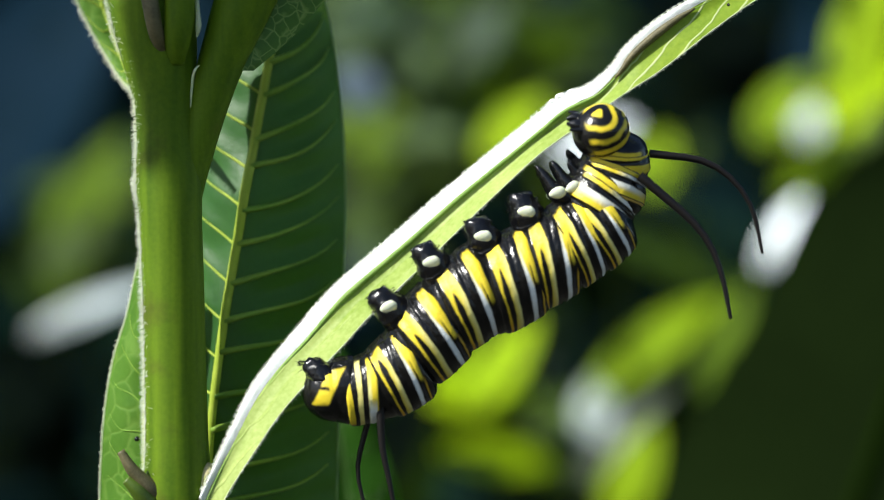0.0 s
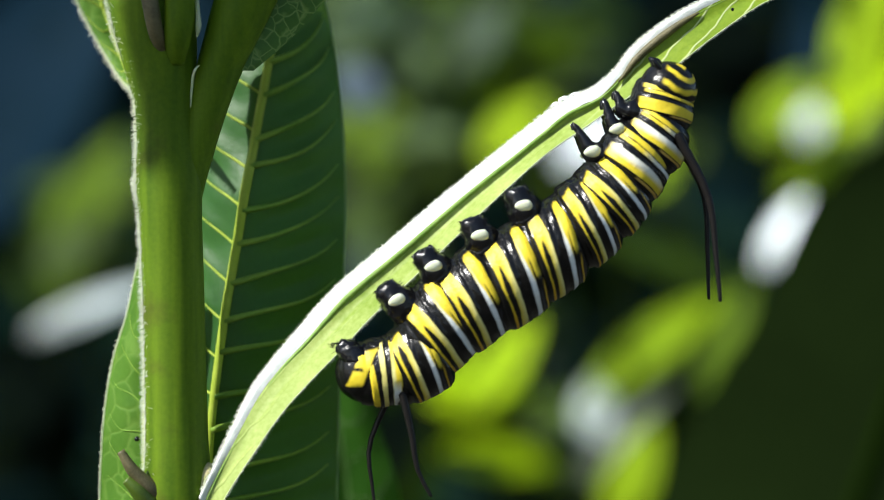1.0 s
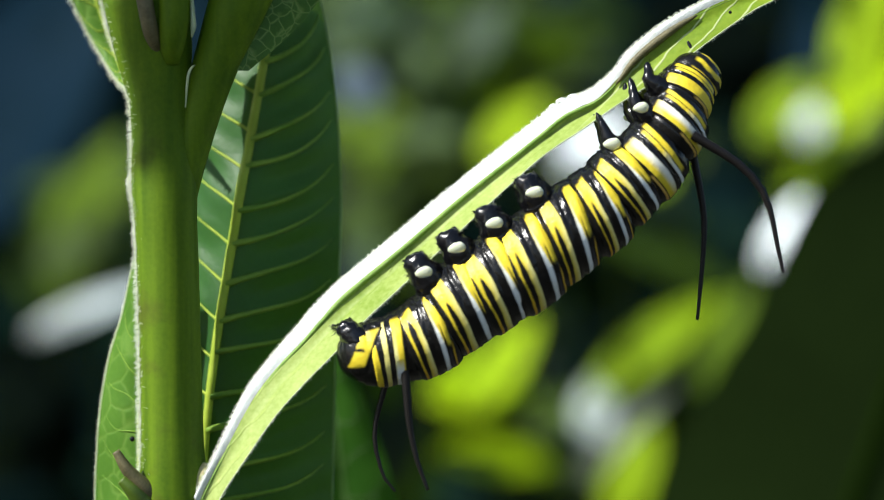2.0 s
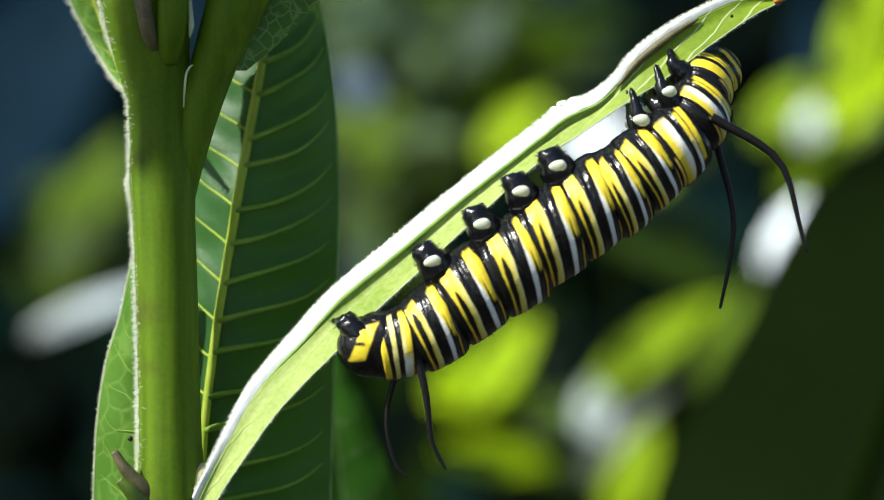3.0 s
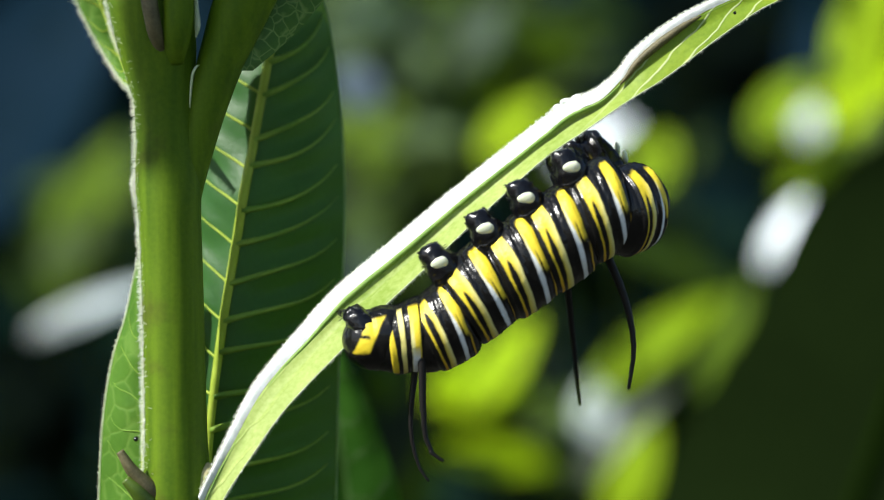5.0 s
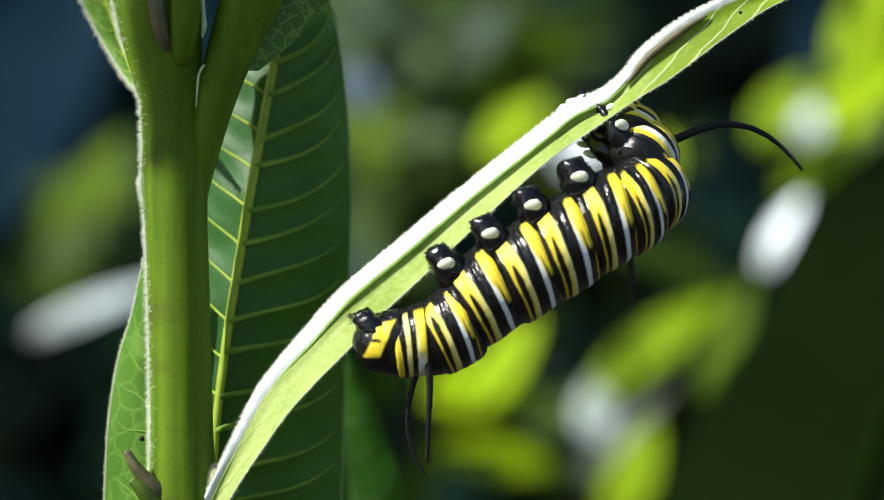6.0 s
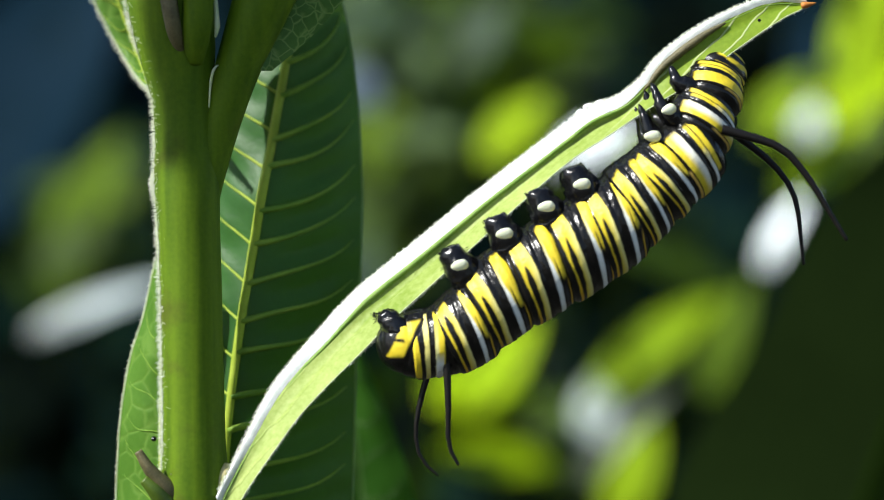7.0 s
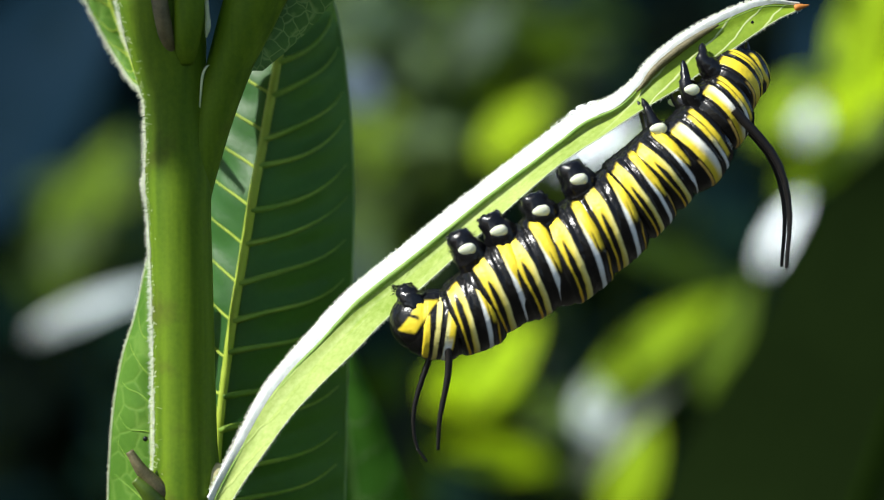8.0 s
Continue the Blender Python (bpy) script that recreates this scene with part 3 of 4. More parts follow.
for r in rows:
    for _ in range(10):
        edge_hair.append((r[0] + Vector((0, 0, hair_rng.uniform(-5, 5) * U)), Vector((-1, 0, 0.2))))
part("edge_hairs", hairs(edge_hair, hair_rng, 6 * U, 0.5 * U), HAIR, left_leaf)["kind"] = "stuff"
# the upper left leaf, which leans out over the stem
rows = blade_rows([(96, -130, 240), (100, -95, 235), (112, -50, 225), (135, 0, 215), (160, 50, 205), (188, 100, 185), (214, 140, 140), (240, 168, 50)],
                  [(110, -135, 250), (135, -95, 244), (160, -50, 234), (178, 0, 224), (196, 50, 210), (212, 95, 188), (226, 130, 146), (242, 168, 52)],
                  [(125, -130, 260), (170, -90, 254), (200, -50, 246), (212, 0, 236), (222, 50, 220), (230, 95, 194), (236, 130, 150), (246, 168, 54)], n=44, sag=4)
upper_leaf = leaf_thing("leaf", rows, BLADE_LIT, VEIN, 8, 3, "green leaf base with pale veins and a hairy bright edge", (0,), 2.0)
veins_on(upper_leaf, rows, -1, [17 + 5.0 * k for k in range(6)], -5.0, VEIN, 1.8, 8, 0)
edge_hair = []
for r in rows[10:]:
    for _ in range(22):
        edge_hair.append((r[0] + Vector((hair_rng.uniform(-4, 4) * U, 0, hair_rng.uniform(-4, 4) * U)), Vector((-0.8, 0, -0.3))))
part("edge_hairs", hairs(edge_hair, hair_rng, 8 * U, 0.5 * U), HAIR, upper_leaf)["kind"] = "stuff"
# the blade of the right hand petiole
rows = blade_rows([(470, -80, -20), (440, 0, -20), (418, 60, -20), (400, 120, -20)], [(500, -80, -5), (470, 0, -5), (440, 60, -5), (415, 125, -10)],
                  [(640, -80, 30), (568, 10, 30), (512, 72, 25), (450, 125, 5)], n=24, sag=6)
leaf_thing("leaf", rows, BLADE_MID, PETIOLE, 8, 5, "green leaf base on its thick stalk")

# an added leaf and stalk out of view, placed sunward to shade the stem's top
def sunward(u, v, s):
    """Plan place that lies s steps towards the sun from a point before the stem."""
    w = at(u, v, -50) + SUN * (s * U)
    k = (FAR + w.y) / FAR
    return (784 + w.x / (U * k), 443 - (w.z - HIGH) / (U * k), w.y / U)


far = 4200
rows = blade_rows([sunward(u, v, far) for u, v in ((200, 190), (240, 290), (300, 322), (370, 296), (470, 190), (630, -10))],
                  [sunward(u, v, far + 40) for u, v in ((202, 170), (255, 150), (320, 120), (380, 80), (470, 20), (630, -40))],
                  [sunward(u, v, far) for u, v in ((205, 140), (225, 30), (280, -80), (370, -140), (500, -130), (630, -70))], n=60, sag=10)
petiole("petiole", [(300, -50, 40), (420, -350, 320), (300, -1100, 260), sunward(560, -700, far - 900), sunward(610, -350, far - 250), sunward(630, -40, far)], [26, 22, 18, 15, 12, 10], STEM)
leaf_thing("leaf", rows, HOST, VEIN, 8, 5, "added leaf out of view that shades the top of the stem")

# ---- the leaf that the caterpillar climbs ----
AXIL = at(380, 830, 0)
E0 = [(354, 880, -48), (374, 838, -42), (402, 775, -26), (440, 694, -4), (480, 636, 16), (520, 588, 32), (560, 540, 42), (600, 498, 48), (700, 412, 54), (800, 325, 56), (900, 243, 54),
      (950, 203, 48), (992, 170, 42), (1046, 147, 34), (1086, 114, 26), (1108, 82, 20), (1155, 42, 16), (1215, 4, 14), (1300, -32, 12), (1376, -26, 6)]
E1 = [(366, 900, -56), (388, 850, -54), (422, 792, -46), (464, 718, -32), (506, 662, -18), (546, 618, -8), (586, 572, -2), (624, 530, 0), (722, 444, 0), (822, 356, 0), (920, 276, -2),
      (970, 234, -2), (1006, 204, -4), (1062, 174, -6), (1104, 138, -8), (1126, 110, -9), (1172, 68, -9), (1230, 26, -8), (1312, -14, -7), (1377, -24, -3)]
E2 = [(380, 922, -64), (408, 868, -62), (450, 803, -62), (494, 738, -56), (540, 684, -48), (582, 640, -40), (620, 600, -34), (654, 562, -30), (750, 470, -26), (848, 374, -26), (942, 286, -26),
      (990, 248, -14), (1026, 224, -16), (1084, 182, -16), (1126, 154, -17), (1158, 134, -17), (1204, 100, -16), (1260, 56, -14), (1330, 6, -10), (1379, -20, -5)]


def step_up(x, a, b):
    return min(1.0, max(0.0, (x - a) / (b - a)))


def climbing_leaf():
    n = 120
    ridge = [tuple(p + (q - p) * (0.60 if x[0] < 500 else 0.64 if x[0] < 620 else 0.68 if x[0] < 1060 else 0.55) for p, q in zip(x, y)) for x, y in zip(E0, E1)]
    a, b, c = (spline(e, n) for e in (E0, ridge, E2))
    lower = []
    for i in range(n):
        row = []
        deep = 11 * step_up(b[i].x, 470, 620) * (1 - step_up(b[i].x, 1040, 1120)) + 5
        for q in range(9):
            t = q / 8
            p = b[i].lerp(c[i], t)
            p.z += deep * (t / 0.375 if t < 0.375 else max(0.0, 1 - (t - 0.375) / 0.625) ** 1.3)
            row.append(at(*p))
        lower.append(row)
    leaf = part("leaf", grid_mesh("leaf", lower), HOST_CLIMBED, plant, "narrow bright green leaf held out slantwise, folded along its midrib", AXIL)
    top = []
    for i in range(n):
        row = []
        for q in range(9):
            t = q / 8
            p = a[i].lerp(b[i], t)
            bulge = math.sin(math.pi * t)
            x = at(*p) + Vector((-0.3, -0.75, 0.5)) * (9 * U * bulge) + Vector((0, 0, 1)) * (2.2 * U * noise.noise(at(*p) * 2600))
            row.append(x)
        top.append(row)
    part("felted_half", grid_mesh("felted_half", top), HOST_TOP, leaf, "white felted half of the leaf in full sun")
    rib = [at(*p) + Vector((0, -0.00003, 0)) for p in b]
    part("midrib", tube([p + Vector((0.00012, 0.00004, -0.00014)) for p in rib], [(1.5 + 5.5 * step_up(b[i].x, 450, 620)) * U * (1 - 0.7 * i / n) * (1 - 0.7 * step_up(b[i].x, 1030, 1090)) for i in range(n)], 12), MIDRIB, leaf, "rounded green midrib")
    part("margin", tube([r[8] for r in lower], 1.0 * U, 6), MARGIN, leaf)
    spots = []
    for _ in range(5200):
        i = hair_rng.uniform(1, n - 3)
        q = abs(hair_rng.gauss(0, 2.6))
        i0, q0 = int(i), min(int(q), 7)
        p = top[i0][q0].lerp(top[i0 + 1][q0], i - i0).lerp(top[i0][q0 + 1], q - int(q) if q < 8 else 0)
        spots.append((p, Vector((-0.6, -0.2, 0.7))))
    for _ in range(900):
        i = hair_rng.randrange(n - 1)
        spots.append((lower[i][8].lerp(lower[i + 1][8], hair_rng.random()), Vector((0.5, -0.2, -0.6))))
    part("leaf_hairs", hairs(spots, hair_rng, 6 * U, 0.42 * U, 0.5), HAIR, leaf, "fine white hairs")["kind"] = "stuff"
    part("tip", tube(spline([at(1366, -20, -6), at(1380, -23, -6), at(1392, -26, -6)], 8), [5 * U, 6 * U, 6 * U, 5 * U, 4 * U, 3 * U, 2 * U, 1 * U], 8), TIP_BROWN, leaf, "withered orange-brown leaf tip")
    scar = [p + Vector((0.00012, -0.00022, -0.00012)) for p, q in zip(rib, b) if 1086 < q.x < 1235]
    part("scar", tube(scar, [U * (1.6 + 6.0 * max(0.0, math.sin(math.pi * k / (len(scar) - 1))) ** 0.7) for k in range(len(scar))], 8), NODE_BROWN, leaf, "dark brown scar along the bend")
    for u, v, r in ((982, 177, 9), (996, 168, 11), (1016, 160, 10)):
        bm = bmesh.new()
        bmesh.ops.create_icosphere(bm, subdivisions=3, radius=r * U)
        for vert in bm.verts:
            vert.co *= 1 + 0.25 * noise.noise(vert.co * 3000)
            vert.co.z *= 0.7
        bm.transform(Matrix.Translation(at(u, v + 4, 34)))
        part("silk_lump", bm, HOST_TOP, leaf)
    return leaf


host_leaf = climbing_leaf()
for u, v, d, r, owner in ((243, 778, 62, 5, left_leaf), (1292, 8, -40, 3, host_leaf)):
    bm = bmesh.new()
    bmesh.ops.create_icosphere(bm, subdivisions=2, radius=r * U)
    bm.transform(Matrix.Translation(at(u, v, d)))
    part("dark_speck", bm, BLACK, owner)

# ---- the caterpillar ----
YELLOW, ORANGE, CREAM, WHITE, JET, GREY = (0.72, 0.56, 0.025), (0.72, 0.38, 0.015), (0.76, 0.72, 0.28), (0.80, 0.83, 0.80), (0.0035, 0.0035, 0.004), (0.045, 0.045, 0.055)
# name, half-length of the period, radius, all in plan steps, from the rear to the front
BODY = [("tail", 42, 55), ("body_ring", 31, 61), ("body_ring", 39, 72), ("body_ring", 42, 79), ("body_ring", 43, 82), ("body_ring", 43, 84),
        ("body_ring", 39, 83), ("body_ring", 31, 79), ("body_ring", 33, 74), ("body_ring", 34, 69), ("body_ring", 29, 63), ("body_ring", 26, 57)]
# 0 tail, 1-8 abdomen rings 8 to 1, 9-11 thorax rings 3 to 1; the fork of each ring's band lies at FORK of its period
FORK = 0.24
# the bands of each ring lean forward towards the belly, in degrees
LEAN = [0, 11, 9, 10, 11, 12, 12, 7, 4, 8, 10, 6]


def bell(x, a, b, soft=0.022):
    return float(np.clip((x - a) / soft + 0.5, 0, 1) * np.clip((b - x) / soft + 0.5, 0, 1))


def step(x, a, b):
    return float(np.clip((x - a) / (b - a), 0, 1))


def blend(c, k, col):
    return tuple(p + (q - p) * k for p, q in zip(c, col))


def ring_colour(i, u, phi, seed):
    """The bands of a ring: u from 0 (rear) to 1 (front), phi in degrees from the belly (0) over the flank to the back (180)."""
    wob = noise.noise(Vector((u * 2.5 + seed * 7, phi * 0.03, seed)))
    fine = noise.noise(Vector((u * 9 + seed, phi * 0.10, seed * 3)))
    x = u - 0.05 * math.sin(math.pi * step(phi, 41, 180)) + 0.020 * wob + 0.009 * fine
    # the bands spread towards the belly
    x = FORK + (x - FORK) / (1 + 0.10 * math.cos(math.radians(phi)))
    c = JET
    if i == 0:
        # a yellow patch with a notch, then a curved band
        patch = bell(x + 0.0076 * (phi - 80), 0.25, 0.62, 0.04) * bell(phi, 48, 110 + 8 * wob, 6)
        c = blend(c, patch, YELLOW)
        c = blend(c, bell(phi - 30 * (x - 0.3), 74, 81, 3) * bell(x, 0.08, 0.46, 0.05), JET)
        return c
    top = 38 + 5 * wob
    if i == 1:
        # the last ring of the abdomen: two separate bands and a third that turns white
        c = blend(c, bell(x, 0.01, 0.21 - 0.05 * step(phi, 120, 60)) * bell(phi, top, 160, 8), YELLOW)
        c = blend(c, bell(x, 0.35, 0.49) * bell(phi, top - 4, 181, 8), blend(YELLOW, 0.7, CREAM))
        c = blend(c, bell(x, 0.66, 0.94) * bell(phi, top - 2, 181, 8), blend(YELLOW, bell(x, 0.6, 0.76, 0.06) * step(phi, 60, 90), CREAM))
        c = blend(c, bell(x, 0.67, 0.90) * step(phi, 108, 128), WHITE)
        return c
    if i >= 9:
        # thorax: one broad band with a white front edge, then a pair of narrow ones
        wide = bell(x, 0.10, 0.46 - 0.08 * step(phi, 120, 170)) * bell(phi, top + 2, 165, 8)
        c = blend(c, wide, YELLOW if i == 11 else blend(YELLOW, step(x, 0.22, 0.36) * bell(phi, 50, 150, 40) * 0.85, WHITE))
        c = blend(c, bell(x, 0.0, 0.06) * bell(phi, 105, 170, 8), blend(ORANGE, 0.4, CREAM))
        c = blend(c, bell(x, 0.77, 0.90) * bell(phi, top + 4, 140, 8), YELLOW)
        c = blend(c, bell(x, 0.64, 0.74) * bell(phi, top + 10, 178, 8), blend(YELLOW, step(phi, 90, 125), WHITE if i != 11 else YELLOW))
        return c
    # the forked yellow band: whole towards the belly, split by a black slit towards the back
    apex = (56 if i == 2 else 74) + 8 * wob
    fork = bell(x, 0.125 + 0.025 * step(phi, 80, 140), 0.445 - 0.05 * step(phi, 70, 40)) * bell(phi + 26 * (x - 0.3), top, 181, 6)
    c = blend(c, fork, blend(YELLOW, step(x, 0.30, 0.42) * step(phi, 45, 95) * 0.95, CREAM))
    c = blend(c, fork * bell(x, 0.0, 0.26, 0.04) * step(phi, 110, 170), ORANGE)
    slit = 0.020 + 0.048 * step(phi, apex, apex + 22) - 0.026 * step(phi, 115, 160)
    c = blend(c, bell(x, 0.252 - slit, 0.252 + slit) * step(phi, apex - 3, apex + 3), JET)
    # the band at the front of the ring: white behind, a yellow wedge before it that ends on the flank
    front = bell(x, 0.715, 0.835 - 0.01 * step(phi, 110, 170)) * bell(phi, top, 181, 8)
    c = blend(c, front, blend(YELLOW, step(phi, 58, 92), WHITE))
    c = blend(c, bell(x, 0.76 + 0.07 * step(phi, 76, 112), 0.985 - 0.07 * step(phi, 56, 36)) * bell(phi, top - 5, 112 + 14 * wob, 7), YELLOW)
    c = blend(c, bell(x, 0.835, 0.862 + 0.03 * step(phi, 92, 112)) * step(phi, 82 + 10 * wob, 90 + 10 * wob), JET)
    c = blend(c, bell(x, 0.87, 0.94) * step(phi, 118, 132) * 0.6, GREY)
    c = blend(c, bell(x, 0.985, 1.02) * step(phi, 112, 126), blend(ORANGE, 0.35, YELLOW))
    return c


def ring_mesh(i, half, radius):
    """A barrel ring with folds, its ends tucked in; x forward, z to the belly, the near flank at -y."""
    nu, nv = 104, 116
    span = 1.62 if i else 1.25
    rows, cols = [], []
    lean = math.tan(radians(LEAN[i]))
    before = BODY[i - 1][2] if i else radius
    after = BODY[i + 1][2] if i + 1 < len(BODY) else 48
    for a in range(nu + 1):
        w = -1 + 2 * a / nu
        x = w * half * span
        u = 0.5 + 0.5 * x / half
        taper = radius + (after - radius if x > 0 else radius - before) * 0.5 * float(np.clip(x / half, -1.2, 1.2))
        # each ring laps a little over the one before it
        r = taper * (1 - 0.03 * (2 * u - 1) ** 2)
        if i:
            r *= 1 - 0.055 * step(u, 0.09, -0.02) - 0.12 * step(u, -0.02, -0.31)
        r *= 1 - 0.5 * max(0.0, (u - 1.03) / 0.28) ** 1.4
        if i == 0 and w < 0.3:
            r = radius * math.sqrt(max(0.0, 1 - ((0.3 - w) / 1.3) ** 2.4)) + 0.2
        row, crow = [], []
        for b in range(nv):
            p = 2 * math.pi * b / nv
            phi = abs(180 - abs(math.degrees(p) - 180))
            fold = 1 - 0.020 * math.exp(-((u - 0.60) / 0.05) ** 2) - 0.034 * math.exp(-((u - 1.04) / 0.05) ** 2) - 0.034 * math.exp(-((u - 0.04) / 0.05) ** 2)
            lump = 1 + 0.016 * noise.noise(Vector((x * 0.07, math.cos(p) * 2.2 + i, math.sin(p) * 2.2)))
            rr = r * fold * lump
            if i and 0.50 < u < 0.74:
                rr += 1.8 * max(0.0, noise.noise(Vector((x * 0.22, math.cos(p) * 9 + i, math.sin(p) * 9))))
            if phi < 52:
                rr += 2.2 * noise.noise(Vector((x * 0.12, math.cos(p) * 14 + i, math.sin(p) * 14))) * step(phi, 52, 36)
            row.append(Vector((x + lean * rr * math.cos(p), -rr * math.sin(p), rr * math.cos(p))) * U)
            crow.append((*ring_colour(i, u, phi, i * 1.7 + 0.3), 1.0))
        rows.append(row)
        cols.append(crow)
    verts = [tuple(v) for r in rows for v in r]
    faces = [(a * nv + b, (a + 1) * nv + b, (a + 1) * nv + (b + 1) % nv, a * nv + (b + 1) % nv) for a in range(nu) for b in range(nv)]
    faces.append(tuple(range(nv)))
    faces.append(tuple(reversed(range(nu * nv, (nu + 1) * nv))))
    data = bpy.data.meshes.new("ring")
    data.from_pydata(verts, [], faces)
    layer = data.color_attributes.new("pattern", 'FLOAT_COLOR', 'POINT')
    layer.data.foreach_set("color", np.array([c for r in cols for c in r], dtype=np.float32).ravel())
    return data


def local(name, mesh, mat, parent, label=""):
    """A mesh given in its parent's own space."""
    if isinstance(mesh, bmesh.types.BMesh):
        data = bpy.data.meshes.new(name)
        mesh.to_mesh(data)
        mesh.free()
    else:
        data = mesh
    if mat:
        data.materials.append(mat)
    data.polygons.foreach_set("use_smooth", [True] * len(data.polygons))
    ob = new(name, data)
    ob.parent = parent
    if label:
        ob["label"] = label
    return ob


def stub(pts, radii, sides=14, squash=1.0):
    bm = bmesh.new()
    k = spline([(*p, r) for p, r in zip(pts, radii)], 22)
    tube_into(bm, [Vector(p[:3]) * U for p in k], [max(p.w, 0.3) * U for p in k], sides, squash)
    return bm


def pale_spot(parent, place, size, turn, side):
    """A slightly raised oval spot, a little drawn out to the front."""
    bm = bmesh.new()
    bmesh.ops.create_uvsphere(bm, u_segments=24, v_segments=14, radius=1.0)
    for v in bm.verts:
        v.co = Vector((v.co.x * size[0], v.co.y * 5, v.co.z * size[1] * (1 + 0.22 * v.co.x + 0.15 * noise.noise(v.co * 1.5))))
    bm.transform(Matrix.Translation(place) @ Euler((side * 0.3, turn, 0)).to_matrix().to_4x4())
    bm.transform(Matrix.Diagonal((U, U, U, 1)))
    local("pale_spot", bm, SPOT, parent, "oval cream-white spot")


def proleg(parent, radius, half, side, lean, tail=False):
    """A fleshy black leg with a glossy, wrinkled shaft and a bristly gripping pad."""
    y = -side * (30 if not tail else 18)
    z = radius
    x = -0.48 * half - 10
    if tail:
        pts = [(4, y, z * 0.3), (-6, y * 1.2, z * 0.75), (-16, y * 1.2, z + 4), (-26, y * 1.1, z + 18), (-29, y, z + 24)]
        rad = [27, 26, 22, 17, 8]
    else:
        pts = [(x + 8, y * 0.5, z * 0.40), (x + 5, y * 0.75, z * 0.80), (x + 2, y, z + 2), (x, y * 1.05, z + 14), (x - 2, y, z + 27), (x - 3, y * 0.95, z + 34), (x - 3, y * 0.9, z + 37)]
        rad = [32, 32, 30, 24, 23, 18, 8]
    fleshy = stub(pts, rad, 32)
    for v in fleshy.verts:
        q = v.co / U
        v.co += v.co.normalized() * (4.2 * U * noise.noise(q * 0.07) + 3.2 * U * noise.noise(q * 0.16) + 1.3 * U * math.sin(q.z * 0.55 + 2 * noise.noise(q * 0.05)))
    leg = local("proleg", fleshy, BLACK, parent, "glossy black fleshy leg")
    leg.rotation_euler.y = radians(lean)
    rng = random.Random(int(radius * 3 + side))
    end = Vector(pts[-1])
    spots = []
    for k in range(64):
        a = 2 * math.pi * k / 64
        spots.append(((end + Vector((math.cos(a) * rad[-2] * 0.9, math.sin(a) * rad[-2] * 0.9, -4 + rng.uniform(-4, 4)))) * U, Vector((math.cos(a), math.sin(a), 0.9))))
    for k in range(60):
        a, h = rng.uniform(0, 6.28), rng.uniform(0.2, 0.9)
        spots.append((Vector((pts[3][0] + math.cos(a) * rad[3], pts[3][1] + math.sin(a) * rad[3], z + 4 + h * 24)) * U, Vector((math.cos(a), math.sin(a), 0.2))))
    local("bristles", hairs(spots, rng, 8 * U, 0.6 * U, 0.3), BLACK, leg)
    if not tail:
        pale_spot(leg, (x + 2, y - side * 27, z + 3), (15.5, 10.5), 0.28, side)


def true_leg(parent, radius, half, side, tilt, long, lean):
    """A pointed black leg on a thick root, with a pale spot beside it."""
    y = -side * 22
    x = -0.48 * half - 20
    pts = [(x + 4, y * 0.8, radius * 0.5), (x + 2, y * 1.1, radius * 0.9), (x + 2, y * 1.3, radius + 10), (x + 4 + lean * 0.35, y * 1.3, radius + 10 + long * 0.4),
           (x + 4 + lean * 0.8, y * 1.2, radius + 10 + long * 0.8), (x + 4 + lean, y * 1.1, radius + 10 + long)]
    root = stub(pts, [23, 20, 13, 8.5, 5.5, 1.2], 20)
    for v in root.verts:
        q = v.co / U
        v.co += v.co.normalized() * (1.6 * U * noise.noise(q * 0.12) + 0.9 * U * math.sin(q.z * 0.6))
    leg = local("leg", root, BLACK, parent, "short pointed black leg")
    leg.rotation_euler.y = radians(tilt)
    rng = random.Random(int(radius + side))
    local("bristles", hairs([(Vector((x + 4 + lean * h + rng.uniform(-6, 6), y * 1.25 + rng.uniform(-6, 6), radius + 10 + long * h)) * U, Vector((rng.uniform(-1, 1), rng.uniform(-1, 1), 0.4)))
                             for h in (rng.uniform(0.1, 0.9) for _ in range(40))], rng, 7 * U, 0.5 * U, 0.3), BLACK, leg)
    if radius > 60:
        pale_spot(leg, (x - 2, y * 1.1 - side * 25, radius * 0.97 + 2), (0.22 * radius, 0.145 * radius), 0.7, side)


